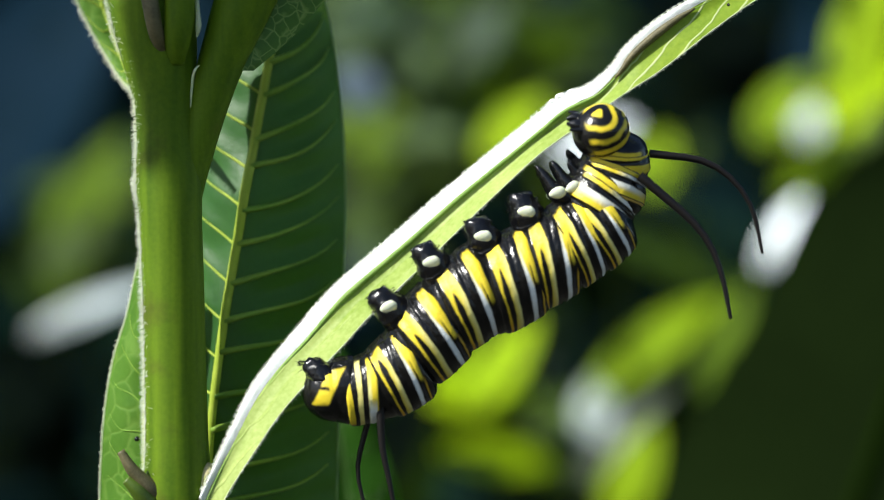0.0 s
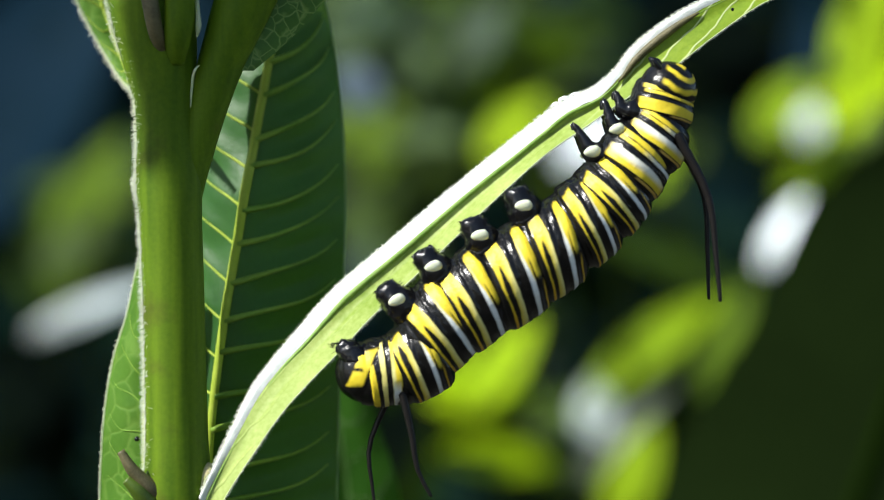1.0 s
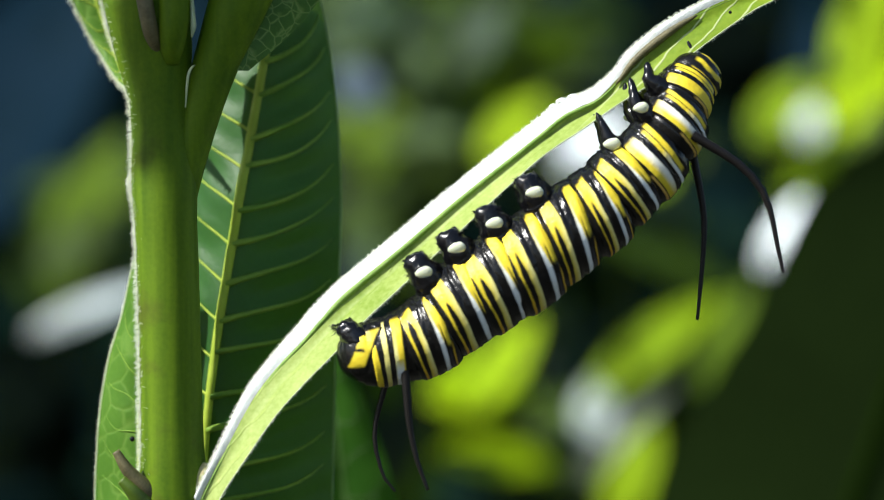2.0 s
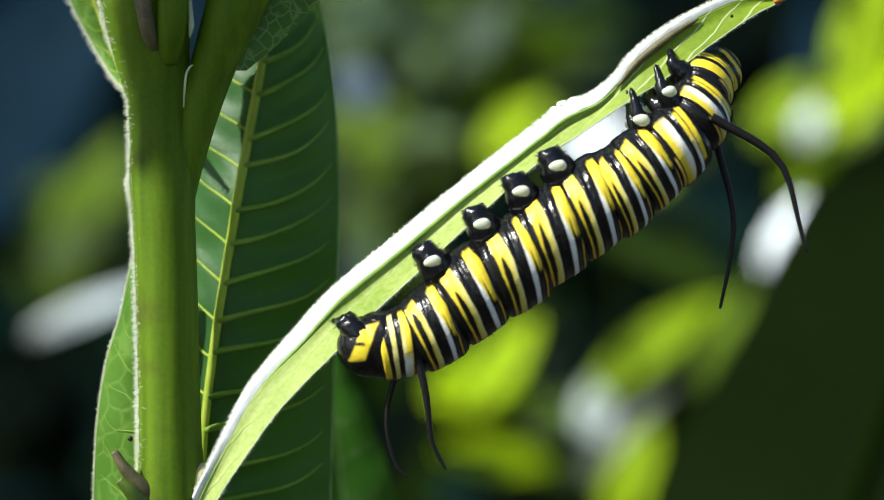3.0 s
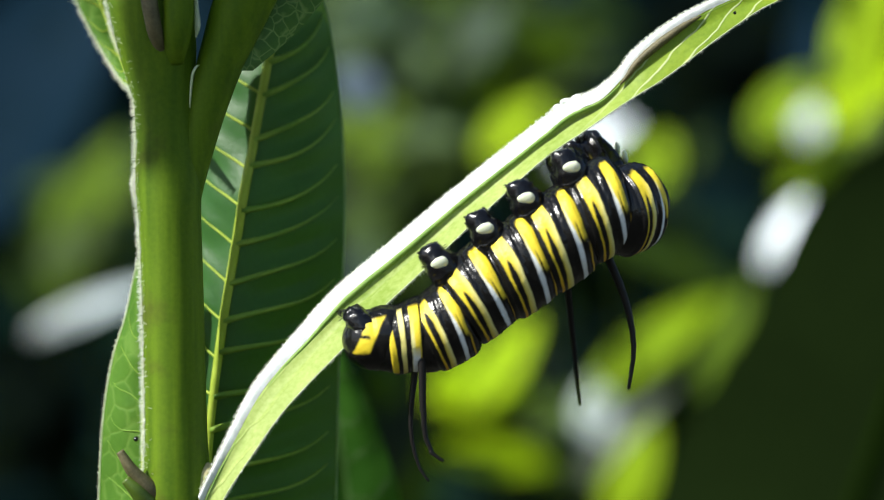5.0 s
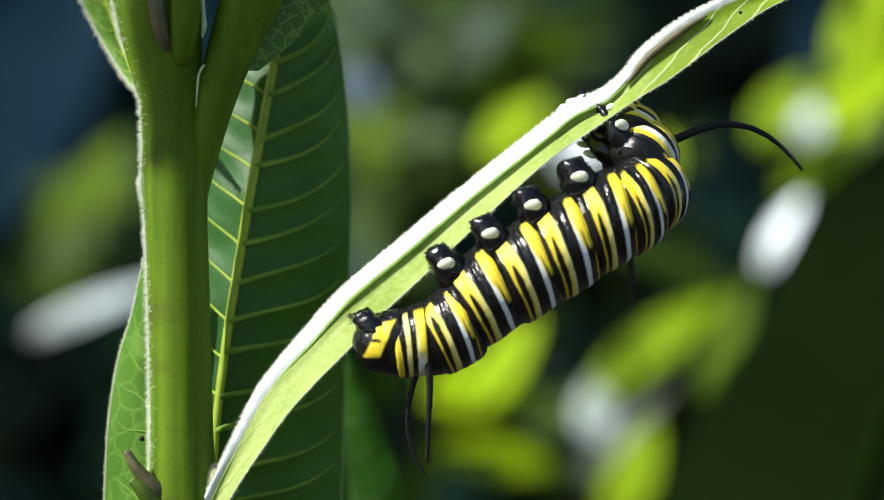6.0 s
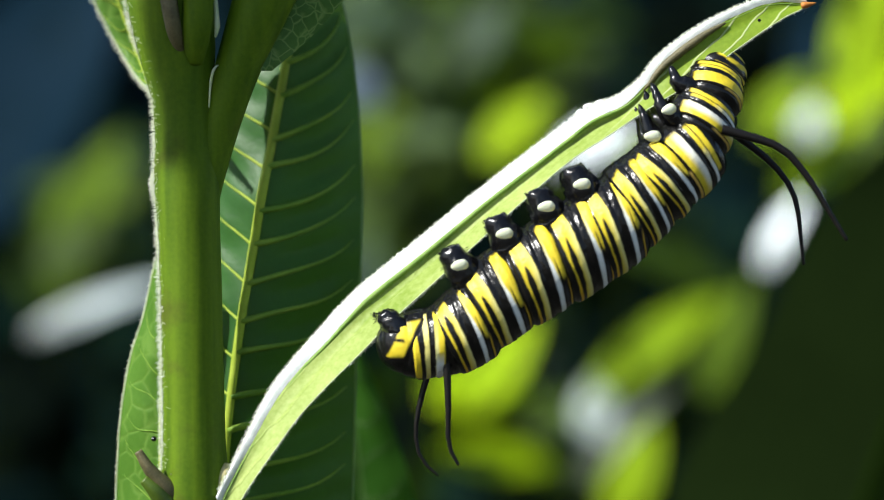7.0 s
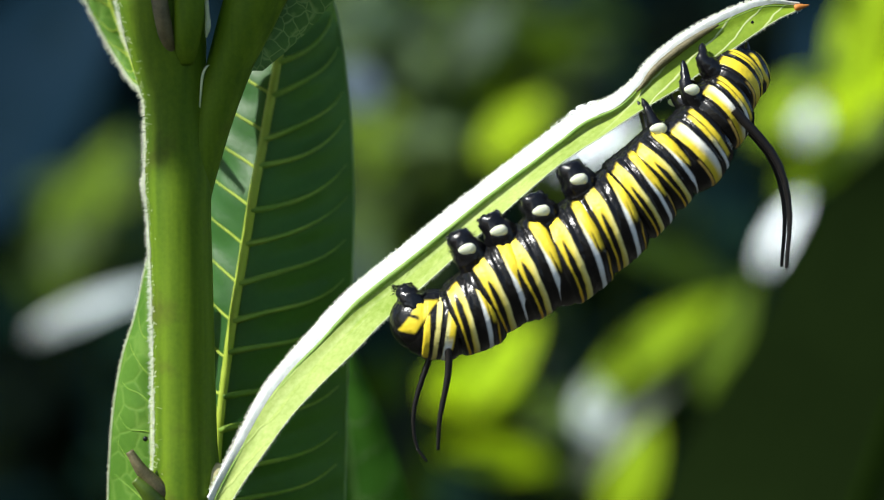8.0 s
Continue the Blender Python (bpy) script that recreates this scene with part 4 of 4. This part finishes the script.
def head_mesh():
    """A round head capsule; yellow arches run over it, the innermost round a yellow triangle on the brow; x looks forward."""
    nu, nv = 72, 110
    verts, cols, faces = [], [], []
    brow = Vector((0.92, -0.30, -0.14)).normalized()
    for a in range(nu + 1):
        th = math.pi * a / nu
        for b in range(nv):
            p = 2 * math.pi * b / nv
            d = Vector((-math.cos(th), -math.sin(th) * math.sin(p), math.sin(th) * math.cos(p)))
            dent = 1 - 0.06 * math.exp(-(d.y / 0.10) ** 2) * max(0.0, -d.z + 0.2)
            verts.append((d.x * 47 * U, d.y * 51 * U * dent, d.z * 51 * U * dent))
            side = brow.cross(Vector((0, 0, 1))).normalized()
            az = math.atan2(d.dot(brow.cross(side)), d.dot(side))
            ang = math.degrees(math.acos(max(-1, min(1, d.dot(brow)))))
            ang = ang * (1 + 0.24 * math.cos(3 * az + 1.6) * max(0.0, 1 - ang / 60)) + 4 * noise.noise(d * 3)
            c = JET
            for lo, hi in ((-9, 11), (32, 43), (60, 71), (86, 98), (112, 125)):
                c = blend(c, bell(ang, lo, hi, 3) * bell(d.z, -1.2, 0.34 if lo < 90 else 0.6, 0.12), blend(YELLOW, 0.25 if lo > 100 else 0.0, CREAM))
            cols.append((*c, 1.0))
    for a in range(nu):
        for b in range(nv):
            faces.append((a * nv + b, (a + 1) * nv + b, (a + 1) * nv + (b + 1) % nv, a * nv + (b + 1) % nv))
    data = bpy.data.meshes.new("head")
    data.from_pydata(verts, [], faces)
    layer = data.color_attributes.new("pattern", 'FLOAT_COLOR', 'POINT')
    layer.data.foreach_set("color", np.array(cols, dtype=np.float32).ravel())
    return data


caterpillar = thing("caterpillar", at(830, 550, 0), "black, yellow and white banded caterpillar with black filaments", "caterpillar")
RINGS = []
for i, (name, half, radius) in enumerate(BODY):
    ob = local(name, ring_mesh(i, half, radius), SKIN, caterpillar, "black tail end with yellow patches" if i == 0 else "")
    RINGS.append(ob)
    for side in (1, -1):
        if 3 <= i <= 6:
            proleg(ob, radius, half, side, LEAN[i])
        elif i == 0:
            proleg(ob, 38, half, side, 0, True)
        elif i >= 9:
            true_leg(ob, radius, half, side, LEAN[i], (48, 40, 20)[i - 9], (14, 26, 24)[i - 9])
head = local("head", head_mesh(), SKIN, caterpillar, "round black head with yellow arches")
for side in (1, -1):
    local("mouthpart", stub([(26, -side * 12, 28), (34, -side * 12, 38), (38, -side * 8, 50)], [12, 9, 3], 10), BLACK, head)
    local("feeler", stub([(24, -side * 26, 24), (32, -side * 30, 36), (38, -side * 32, 46)], [6, 5, 2], 8), BLACK, head)
RINGS.append(head)


def filament(lengths, thick):
    """A fleshy thread in jointed pieces: the first piece carries the others."""
    n = len(lengths)
    made = []
    for k, l in enumerate(lengths):
        r0, r1 = thick * (1 - 0.62 * k / n), thick * (1 - 0.62 * (k + 1) / n)
        pts = [Vector((-r0 * 0.55, 0, 0)) * U] + [Vector((l * q / 6, 0, 0)) * U for q in range(7)] + [Vector((l + r1 * 0.55, 0, 0)) * U]
        rad = [r0 * 0.97 * U] + [(r0 + (r1 - r0) * q / 6) * U * (1 + 0.015 * math.sin(q * 2.5 + k)) for q in range(7)] + [r1 * (0.97 if k < n - 1 else 0.3) * U]
        bm = bmesh.new()
        tube_into(bm, pts, rad, 12, cap=k == n - 1)
        ob = local("filament" if k == 0 else "filament_section", bm, FILAMENT, caterpillar if k == 0 else made[0], "thin black fleshy filament" if k == 0 else "")
        made.append(ob)
    return made


FRONT_L, REAR_L = [30] * 10, [26.25] * 8
THREADS = [filament(FRONT_L, 8.6), filament(FRONT_L, 7.4), filament(REAR_L, 7.8), filament(REAR_L, 6.0)]

# ---- poses of the caterpillar along the clip ----
TIMES = [0.0, 0.5, 1.0, 1.5, 3.0, 3.5, 4.0, 4.5, 5.8, 6.0, 6.5, 7.0, 7.5, 8.0]
# for the abdomen rings 8 to 1 and the thorax rings 3 to 1: the belly end and the back end of the forked band (u, v, u, v) and the depth
CRAWL = {
    0.0: [(622, 642, 633, 752, 0), (657, 611, 720, 734, 0), (712, 562, 789, 671, 0), (786, 493, 843, 613, 0), (868, 439, 911, 582, 0), (943, 401, 973, 541, 0), (988, 386, 1044, 503, 0), (1030, 385, 1091, 472, 0), (1036, 352, 1112, 404, 0), (1045, 322, 1139, 355, 0), (1050, 286, 1150, 291, 0)],
    0.5: [(628, 640, 641, 749, 0), (662, 608, 727, 732, 0), (718, 560, 792, 667, 0), (790, 493, 850, 615, 0), (870, 438, 916, 576, 0), (945, 398, 980, 536, 0), (995, 377, 1055, 493, 0), (1023, 351, 1105, 444, 0), (1071, 315, 1149, 377, 0), (1087, 271, 1165, 325, 0), (1096, 233, 1192, 233, 0)],
    1.0: [(663, 614, 676, 720, 0), (694, 588, 750, 711, 0), (730, 553, 809, 655, 0), (789, 495, 857, 615, 0), (865, 438, 920, 575, 0), (942, 392, 986, 525, 0), (1003, 352, 1065, 467, 0), (1034, 315, 1123, 411, 0), (1083, 273, 1168, 341, 0), (1120, 227, 1205, 288, 0), (1135, 184, 1226, 210, 0)],
    1.5: [(662, 588, 678, 698, 0), (707, 562, 755, 684, 0), (764, 533, 819, 638, 0), (807, 492, 874, 605, 0), (865, 438, 932, 576, 0), (940, 389, 991, 523, 0), (1005, 348, 1066, 465, 0), (1038, 312, 1125, 407, 0), (1087, 272, 1175, 348, 0), (1136, 215, 1213, 285, 0), (1156, 168, 1233, 219, 6)],
    3.0: [(680, 570, 697, 671, 0), (720, 534, 776, 654, 0), (786, 485, 849, 603, 0), (870, 423, 919, 553, 0), (939, 372, 983, 502, 0), (1003, 322, 1055, 452, 0), (1063, 300, 1119, 415, 0), (1104, 265, 1174, 367, 0), (1161, 227, 1223, 322, 0), (1210, 189, 1275, 251, 8), (1223, 142, 1289, 190, 43)],
    3.5: [(692, 560, 705, 666, 0), (727, 530, 783, 651, 0), (789, 485, 852, 601, 0), (868, 424, 919, 557, 0), (939, 374, 982, 506, 0), (1008, 323, 1058, 456, 0), (1075, 302, 1124, 409, 0), (1116, 266, 1182, 367, 0), (1163, 226, 1231, 319, 0), (1211, 182, 1276, 252, 16), (1226, 156, 1269, 194, 56)],
    4.0: [(692, 564, 703, 666, 0), (727, 533, 786, 653, 0), (789, 487, 857, 608, 0), (868, 426, 924, 560, 0), (939, 375, 987, 513, 0), (1006, 323, 1060, 461, 0), (1072, 302, 1126, 419, 0), (1115, 268, 1187, 373, 5), (1154, 228, 1230, 338, 20), (1170, 196, 1255, 272, 60), (1170, 188, 1221, 242, 100)],
    4.5: [(692, 560, 704, 661, 0), (732, 530, 792, 654, 0), (789, 481, 865, 602, 0), (868, 418, 931, 555, 0), (937, 364, 996, 507, 0), (1012, 312, 1064, 450, 0), (1088, 297, 1116, 436, 6), (1106, 292, 1128, 436, 40), (1081, 306, 1135, 407, 88), (1069, 290, 1118, 388, 126), (1059, 275, 1103, 362, 155)],
    5.8: [(705, 559, 717, 665, 0), (745, 524, 805, 656, 0), (803, 476, 873, 603, 0), (877, 420, 943, 561, 0), (952, 375, 1006, 521, 0), (1033, 338, 1078, 476, 0), (1087, 328, 1132, 462, 12), (1100, 318, 1144, 440, 45), (1073, 328, 1127, 435, 96), (1055, 308, 1104, 406, 132), (1033, 286, 1077, 374, 148)],
    6.0: [(707, 562, 719, 668, 0), (747, 527, 807, 659, 0), (805, 479, 875, 606, 0), (879, 423, 945, 564, 0), (954, 378, 1008, 524, 0), (1037, 342, 1077, 477, 0), (1086, 318, 1138, 446, 4), (1118, 298, 1172, 415, 25), (1112, 268, 1178, 338, 55), (1105, 245, 1165, 292, 78), (1090, 224, 1140, 252, 92)],
    6.5: [(721, 570, 728, 676, 0), (760, 536, 815, 663, 0), (821, 488, 882, 616, 0), (897, 432, 956, 572, 0), (969, 386, 1025, 527, 0), (1031, 341, 1085, 481, 0), (1083, 318, 1148, 423, 0), (1125, 294, 1197, 374, 0), (1149, 258, 1233, 351, 0), (1192, 224, 1268, 278, 4), (1192, 182, 1277, 223, 28)],
    7.0: [(740, 564, 749, 670, 0), (772, 531, 832, 658, 0), (831, 488, 893, 612, 0), (907, 433, 962, 568, 0), (980, 387, 1034, 526, 0), (1040, 341, 1097, 484, 0), (1087, 315, 1161, 430, 0), (1122, 283, 1213, 381, 0), (1172, 240, 1252, 342, 0), (1196, 198, 1290, 261, 6), (1221, 153, 1312, 191, 32)],
    7.5: [(766, 547, 764, 654, 0), (795, 524, 845, 652, 0), (844, 488, 904, 600, 0), (911, 435, 967, 565, 0), (985, 390, 1039, 529, 0), (1050, 341, 1105, 481, 0), (1102, 312, 1174, 419, 0), (1144, 279, 1226, 367, 0), (1204, 228, 1272, 319, 0), (1256, 182, 1318, 245, 6), (1272, 150, 1324, 200, 38)],
    8.0: [(769, 524, 758, 634, 0), (798, 504, 837, 627, 0), (851, 478, 900, 587, 0), (903, 436, 963, 558, 0), (971, 390, 1034, 529, 0), (1038, 338, 1098, 473, 0), (1087, 303, 1166, 414, 0), (1130, 270, 1215, 363, 0), (1183, 227, 1270, 320, 0), (1242, 175, 1308, 255, 8), (1275, 134, 1335, 190, 32)],
}
HEAD = {0.0: (1066, 232, -40), 0.5: (1140, 190, -34), 1.0: (1186, 156, -6), 1.5: (1206, 150, 16), 3.0: (1266, 130, 75), 3.5: (1240, 128, 95), 4.0: (1150, 178, 135), 4.5: (1052, 292, 168), 5.8: (1034, 300, 145), 6.0: (1076, 208, 104), 6.5: (1238, 162, 48), 7.0: (1274, 130, 56), 7.5: (1296, 136, 70), 8.0: (1316, 134, 52)}
REAR = {0.0: 42, 0.5: 38, 1.0: 25, 1.5: 22, 3.0: 40, 3.5: 46, 4.0: 47, 4.5: 47, 5.8: 40, 6.0: 38, 6.5: 34, 7.0: 28, 7.5: 30, 8.0: 25}
# the four filaments: front near, front far, rear near, rear far
WAVE = {
    0.0: [[(1150, 325), (1235, 400), (1275, 470), (1297, 568)], [(1172, 275), (1260, 290), (1330, 360), (1360, 490)], [(675, 730), (678, 790), (690, 850), (705, 930)], [(655, 740), (635, 820), (640, 870), (660, 940)]],
    0.5: [[(1190, 290), (1250, 350), (1295, 420), (1318, 555)], [(1195, 285), (1262, 365), (1275, 480), (1293, 580)], [(680, 730), (695, 800), (705, 860), (715, 930)], [(658, 740), (640, 810), (645, 860), (655, 930)]],
    1.0: [[(1210, 255), (1255, 345), (1270, 450), (1282, 585)], [(1205, 260), (1248, 340), (1255, 450), (1258, 575)], [(712, 690), (730, 770), (740, 830), (770, 890)], [(683, 720), (655, 790), (660, 860), (668, 920)]],
    1.5: [[(1225, 258), (1290, 305), (1335, 370), (1358, 490)], [(1208, 290), (1222, 380), (1220, 460), (1215, 560)], [(712, 690), (715, 760), (730, 830), (745, 875)], [(680, 705), (660, 780), (672, 850), (690, 885)]],
    3.0: [[(1280, 218), (1360, 265), (1395, 310), (1418, 395)], [(1275, 270), (1300, 370), (1297, 450), (1272, 570)], [(742, 640), (755, 700), (765, 780), (785, 822)], [(702, 665), (685, 740), (700, 820), (730, 855)]],
    3.5: [[(1275, 213), (1350, 245), (1410, 280), (1450, 335)], [(1218, 340), (1200, 430), (1190, 530), (1172, 628)], [(745, 640), (760, 700), (770, 790), (797, 830)], [(710, 665), (690, 740), (708, 820), (733, 855)]],
    4.0: [[(1258, 256, 40), (1320, 285, 80), (1380, 328, 130), (1424, 372, 190)], [(1172, 380), (1175, 470), (1170, 560), (1178, 675)], [(745, 640), (755, 720), (770, 790), (790, 830)], [(713, 670), (695, 750), (715, 820), (742, 860)]],
    4.5: [[(1060, 440), (1095, 560), (1120, 640), (1125, 695)], [(1032, 470), (1050, 580), (1065, 680), (1085, 800)], [(745, 640), (745, 730), (765, 800), (785, 822)], [(725, 665), (715, 750), (735, 830), (765, 865)]],
    5.8: [[(1130, 318), (1225, 330), (1285, 380), (1302, 480)], [(1000, 470, 0), (996, 505, 90), (995, 535, 180), (994, 560, 260)], [(755, 620), (760, 700), (750, 770), (775, 825)], [(745, 660), (738, 750), (752, 820), (772, 850)]],
    6.0: [[(1180, 255), (1280, 220), (1370, 245), (1455, 340)], [(1118, 440, 0), (1120, 480, 90), (1122, 510, 180), (1121, 535, 260)], [(758, 620), (762, 680), (760, 740), (758, 800)], [(740, 655), (722, 740), (735, 810), (768, 858)]],
    6.5: [[(1270, 258), (1340, 295), (1390, 350), (1425, 450)], [(1285, 275), (1335, 380), (1340, 470), (1335, 565)], [(772, 630), (775, 710), (767, 780), (785, 840)], [(740, 670), (717, 750), (735, 820), (758, 855)]],
    7.0: [[(1300, 235), (1380, 260), (1430, 310), (1468, 370)], [(1300, 235), (1370, 290), (1410, 350), (1422, 440)], [(792, 630), (795, 720), (797, 790), (825, 845)], [(758, 665), (738, 750), (745, 810), (775, 840)]],
    7.5: [[(1318, 222), (1390, 240), (1450, 265), (1510, 310)], [(1278, 300), (1280, 410), (1268, 500), (1268, 600)], [(805, 600), (812, 680), (803, 770), (830, 830)], [(772, 655), (745, 730), (755, 800), (780, 840)]],
    8.0: [[(1315, 210), (1375, 280), (1400, 370), (1395, 480)], [(1312, 215), (1368, 280), (1392, 370), (1386, 470)], [(795, 600), (795, 660), (780, 740), (777, 790)], [(762, 635), (735, 720), (738, 790), (766, 828)]],
}
# sway of the stem to the right and turn of the climbed leaf, in plan steps and thousandths
SWAY = [(0.0, 0), (0.5, 5), (1.0, 0), (1.5, -5.5), (2.2, -9.5), (3.0, -12), (3.5, -12), (4.0, -9), (4.5, -6), (5.2, 0.5), (6.0, 9.5), (6.5, 22), (7.0, 31.5), (7.5, 37.5), (7.75, 30), (8.0, 16)]
BEND = [(0.0, 0), (0.5, 3.5), (1.0, 9), (1.5, 11.5), (3.0, 23), (3.5, 23.7), (4.0, 22.3), (4.5, 18), (5.2, 15), (6.0, 14.3), (6.5, 21.6), (7.0, 27), (7.5, 29), (8.0, 32)]


def ring_poses(t):
    """Poses of all rings and the head at a key time; each ring's belly points along its forked band."""
    lines = CRAWL[t]
    mids, bellies = [], []
    for (tu, tv, bu, bv, d), (_, half, radius) in zip(lines, BODY[1:]):
        k = (FAR + (d - 28) * U) / FAR
        back, top = at(bu, bv, d - 28), at(tu, tv, d - 28)
        b = (top - back).normalized()
        mids.append(back + b * radius * U * k)
        bellies.append(b)
    hu, hv, hd = HEAD[t]
    head_place = at(hu, hv, hd - 28)
    n = len(mids)
    poses = []
    for i in range(n):
        ahead = mids[i + 1] if i < n - 1 else head_place
        f = ahead - mids[max(i - 1, 0)]
        m = frame_pose(mids[i], bellies[i], f)
        poses.append(m @ Matrix.Translation((2 * (0.5 - FORK) * BODY[i + 1][1] * U, 0, 0)) @ pose(0, 0, 0, 0, -LEAN[i + 1], 0))
    # the tail follows its ring; the head leans towards the leaf
    lead = frame_pose(mids[0], bellies[0], mids[1] - mids[0])
    tail = lead @ Matrix.Translation((-(REAR[t] - 4) * U, 0, 2 * U)) @ pose(0, 0, 0, 0, -6, 0)
    f = (head_place - mids[-1]).normalized() + (head_place - mids[-2]).normalized() * 0.4
    m = frame_pose(head_place, bellies[-1] - f * 0.001, f, True)
    return [tail, *poses, m]


def frame_pose(place, belly, forward, keep_forward=False):
    """A pose with x forward and z to the belly; the belly's direction is kept, or the forward one."""
    if keep_forward:
        x = forward.normalized()
        z = (belly - x * belly.dot(x)).normalized()
    else:
        z = belly.normalized()
        x = (forward - z * forward.dot(z)).normalized()
    y = z.cross(x)
    return Matrix.Translation(place) @ Matrix((x, y, z)).transposed().to_4x4()


def thread_poses(t, which):
    lengths = FRONT_L if which < 2 else REAR_L
    depth = (-78, 34, -70, 12)[which] if not (which < 2 and 4.0 < t < 6.1) else (70, 120)[which]
    p = [Vector((q[0], q[1], depth + (q[2] if len(q) > 2 else 0))) for q in WAVE[t][which]]
    p[0] = p[0] + (p[0] - p[1]).normalized() * 16
    fine = spline(p, 120)
    total = sum(lengths)
    nodes, run, want, k = [fine[0]], 0.0, lengths[0], 0
    for a, b in zip(fine, fine[1:]):
        run += (b - a).length
        while k < len(lengths) and run >= want:
            nodes.append(b.copy())
            k += 1
            want += lengths[k] if k < len(lengths) else 1e9
    while len(nodes) <= len(lengths):
        nodes.append(nodes[-1] + (fine[-1] - fine[-6]).normalized() * lengths[len(nodes) - 1])
    w = [at(*q) for q in nodes]
    out, place = [], w[0]
    for k, l in enumerate(lengths):
        d = (w[k + 1] - place).normalized()
        out.append(frame_pose(place, Vector((0, 1, 0.2)), d, True))
        place = place + d * l * U
    return out


def motions():
    walk(plant, [(t, Matrix.Translation(FOOT) @ pose(0, 0, 0, 0, math.degrees(s * U / HIGH), 0)) for t, s in SWAY])
    walk(host_leaf, [(t, Matrix.Translation(AXIL - FOOT) @ pose(0, 0, 0, 0, math.degrees(b / 1000), 0)) for t, b in BEND])
    start = ORIGIN[big_leaf]
    walk(big_leaf, [(t, Matrix.Translation(start + Vector((s * 1.3 * U, 0, -s * 0.2 * U)))) for t, s in SWAY])
    middles, rings, threads = {}, {}, {}
    for t in TIMES:
        rings[t] = ring_poses(t)
        middles[t] = sum((m.translation for m in rings[t][3:7]), Vector()) / 4
        threads[t] = [thread_poses(t, w) for w in range(4)]
    walk(caterpillar, [(t, Matrix.Translation(middles[t])) for t in TIMES])
    for i, ob in enumerate(RINGS):
        walk(ob, [(t, Matrix.Translation(-middles[t]) @ rings[t][i]) for t in TIMES])
    for w, pieces in enumerate(THREADS):
        walk(pieces[0], [(t, Matrix.Translation(-middles[t]) @ threads[t][w][0]) for t in TIMES])
        for k, ob in enumerate(pieces[1:], 1):
            walk(ob, [(t, threads[t][w][0].inverted() @ threads[t][w][k]) for t in TIMES])


motions()
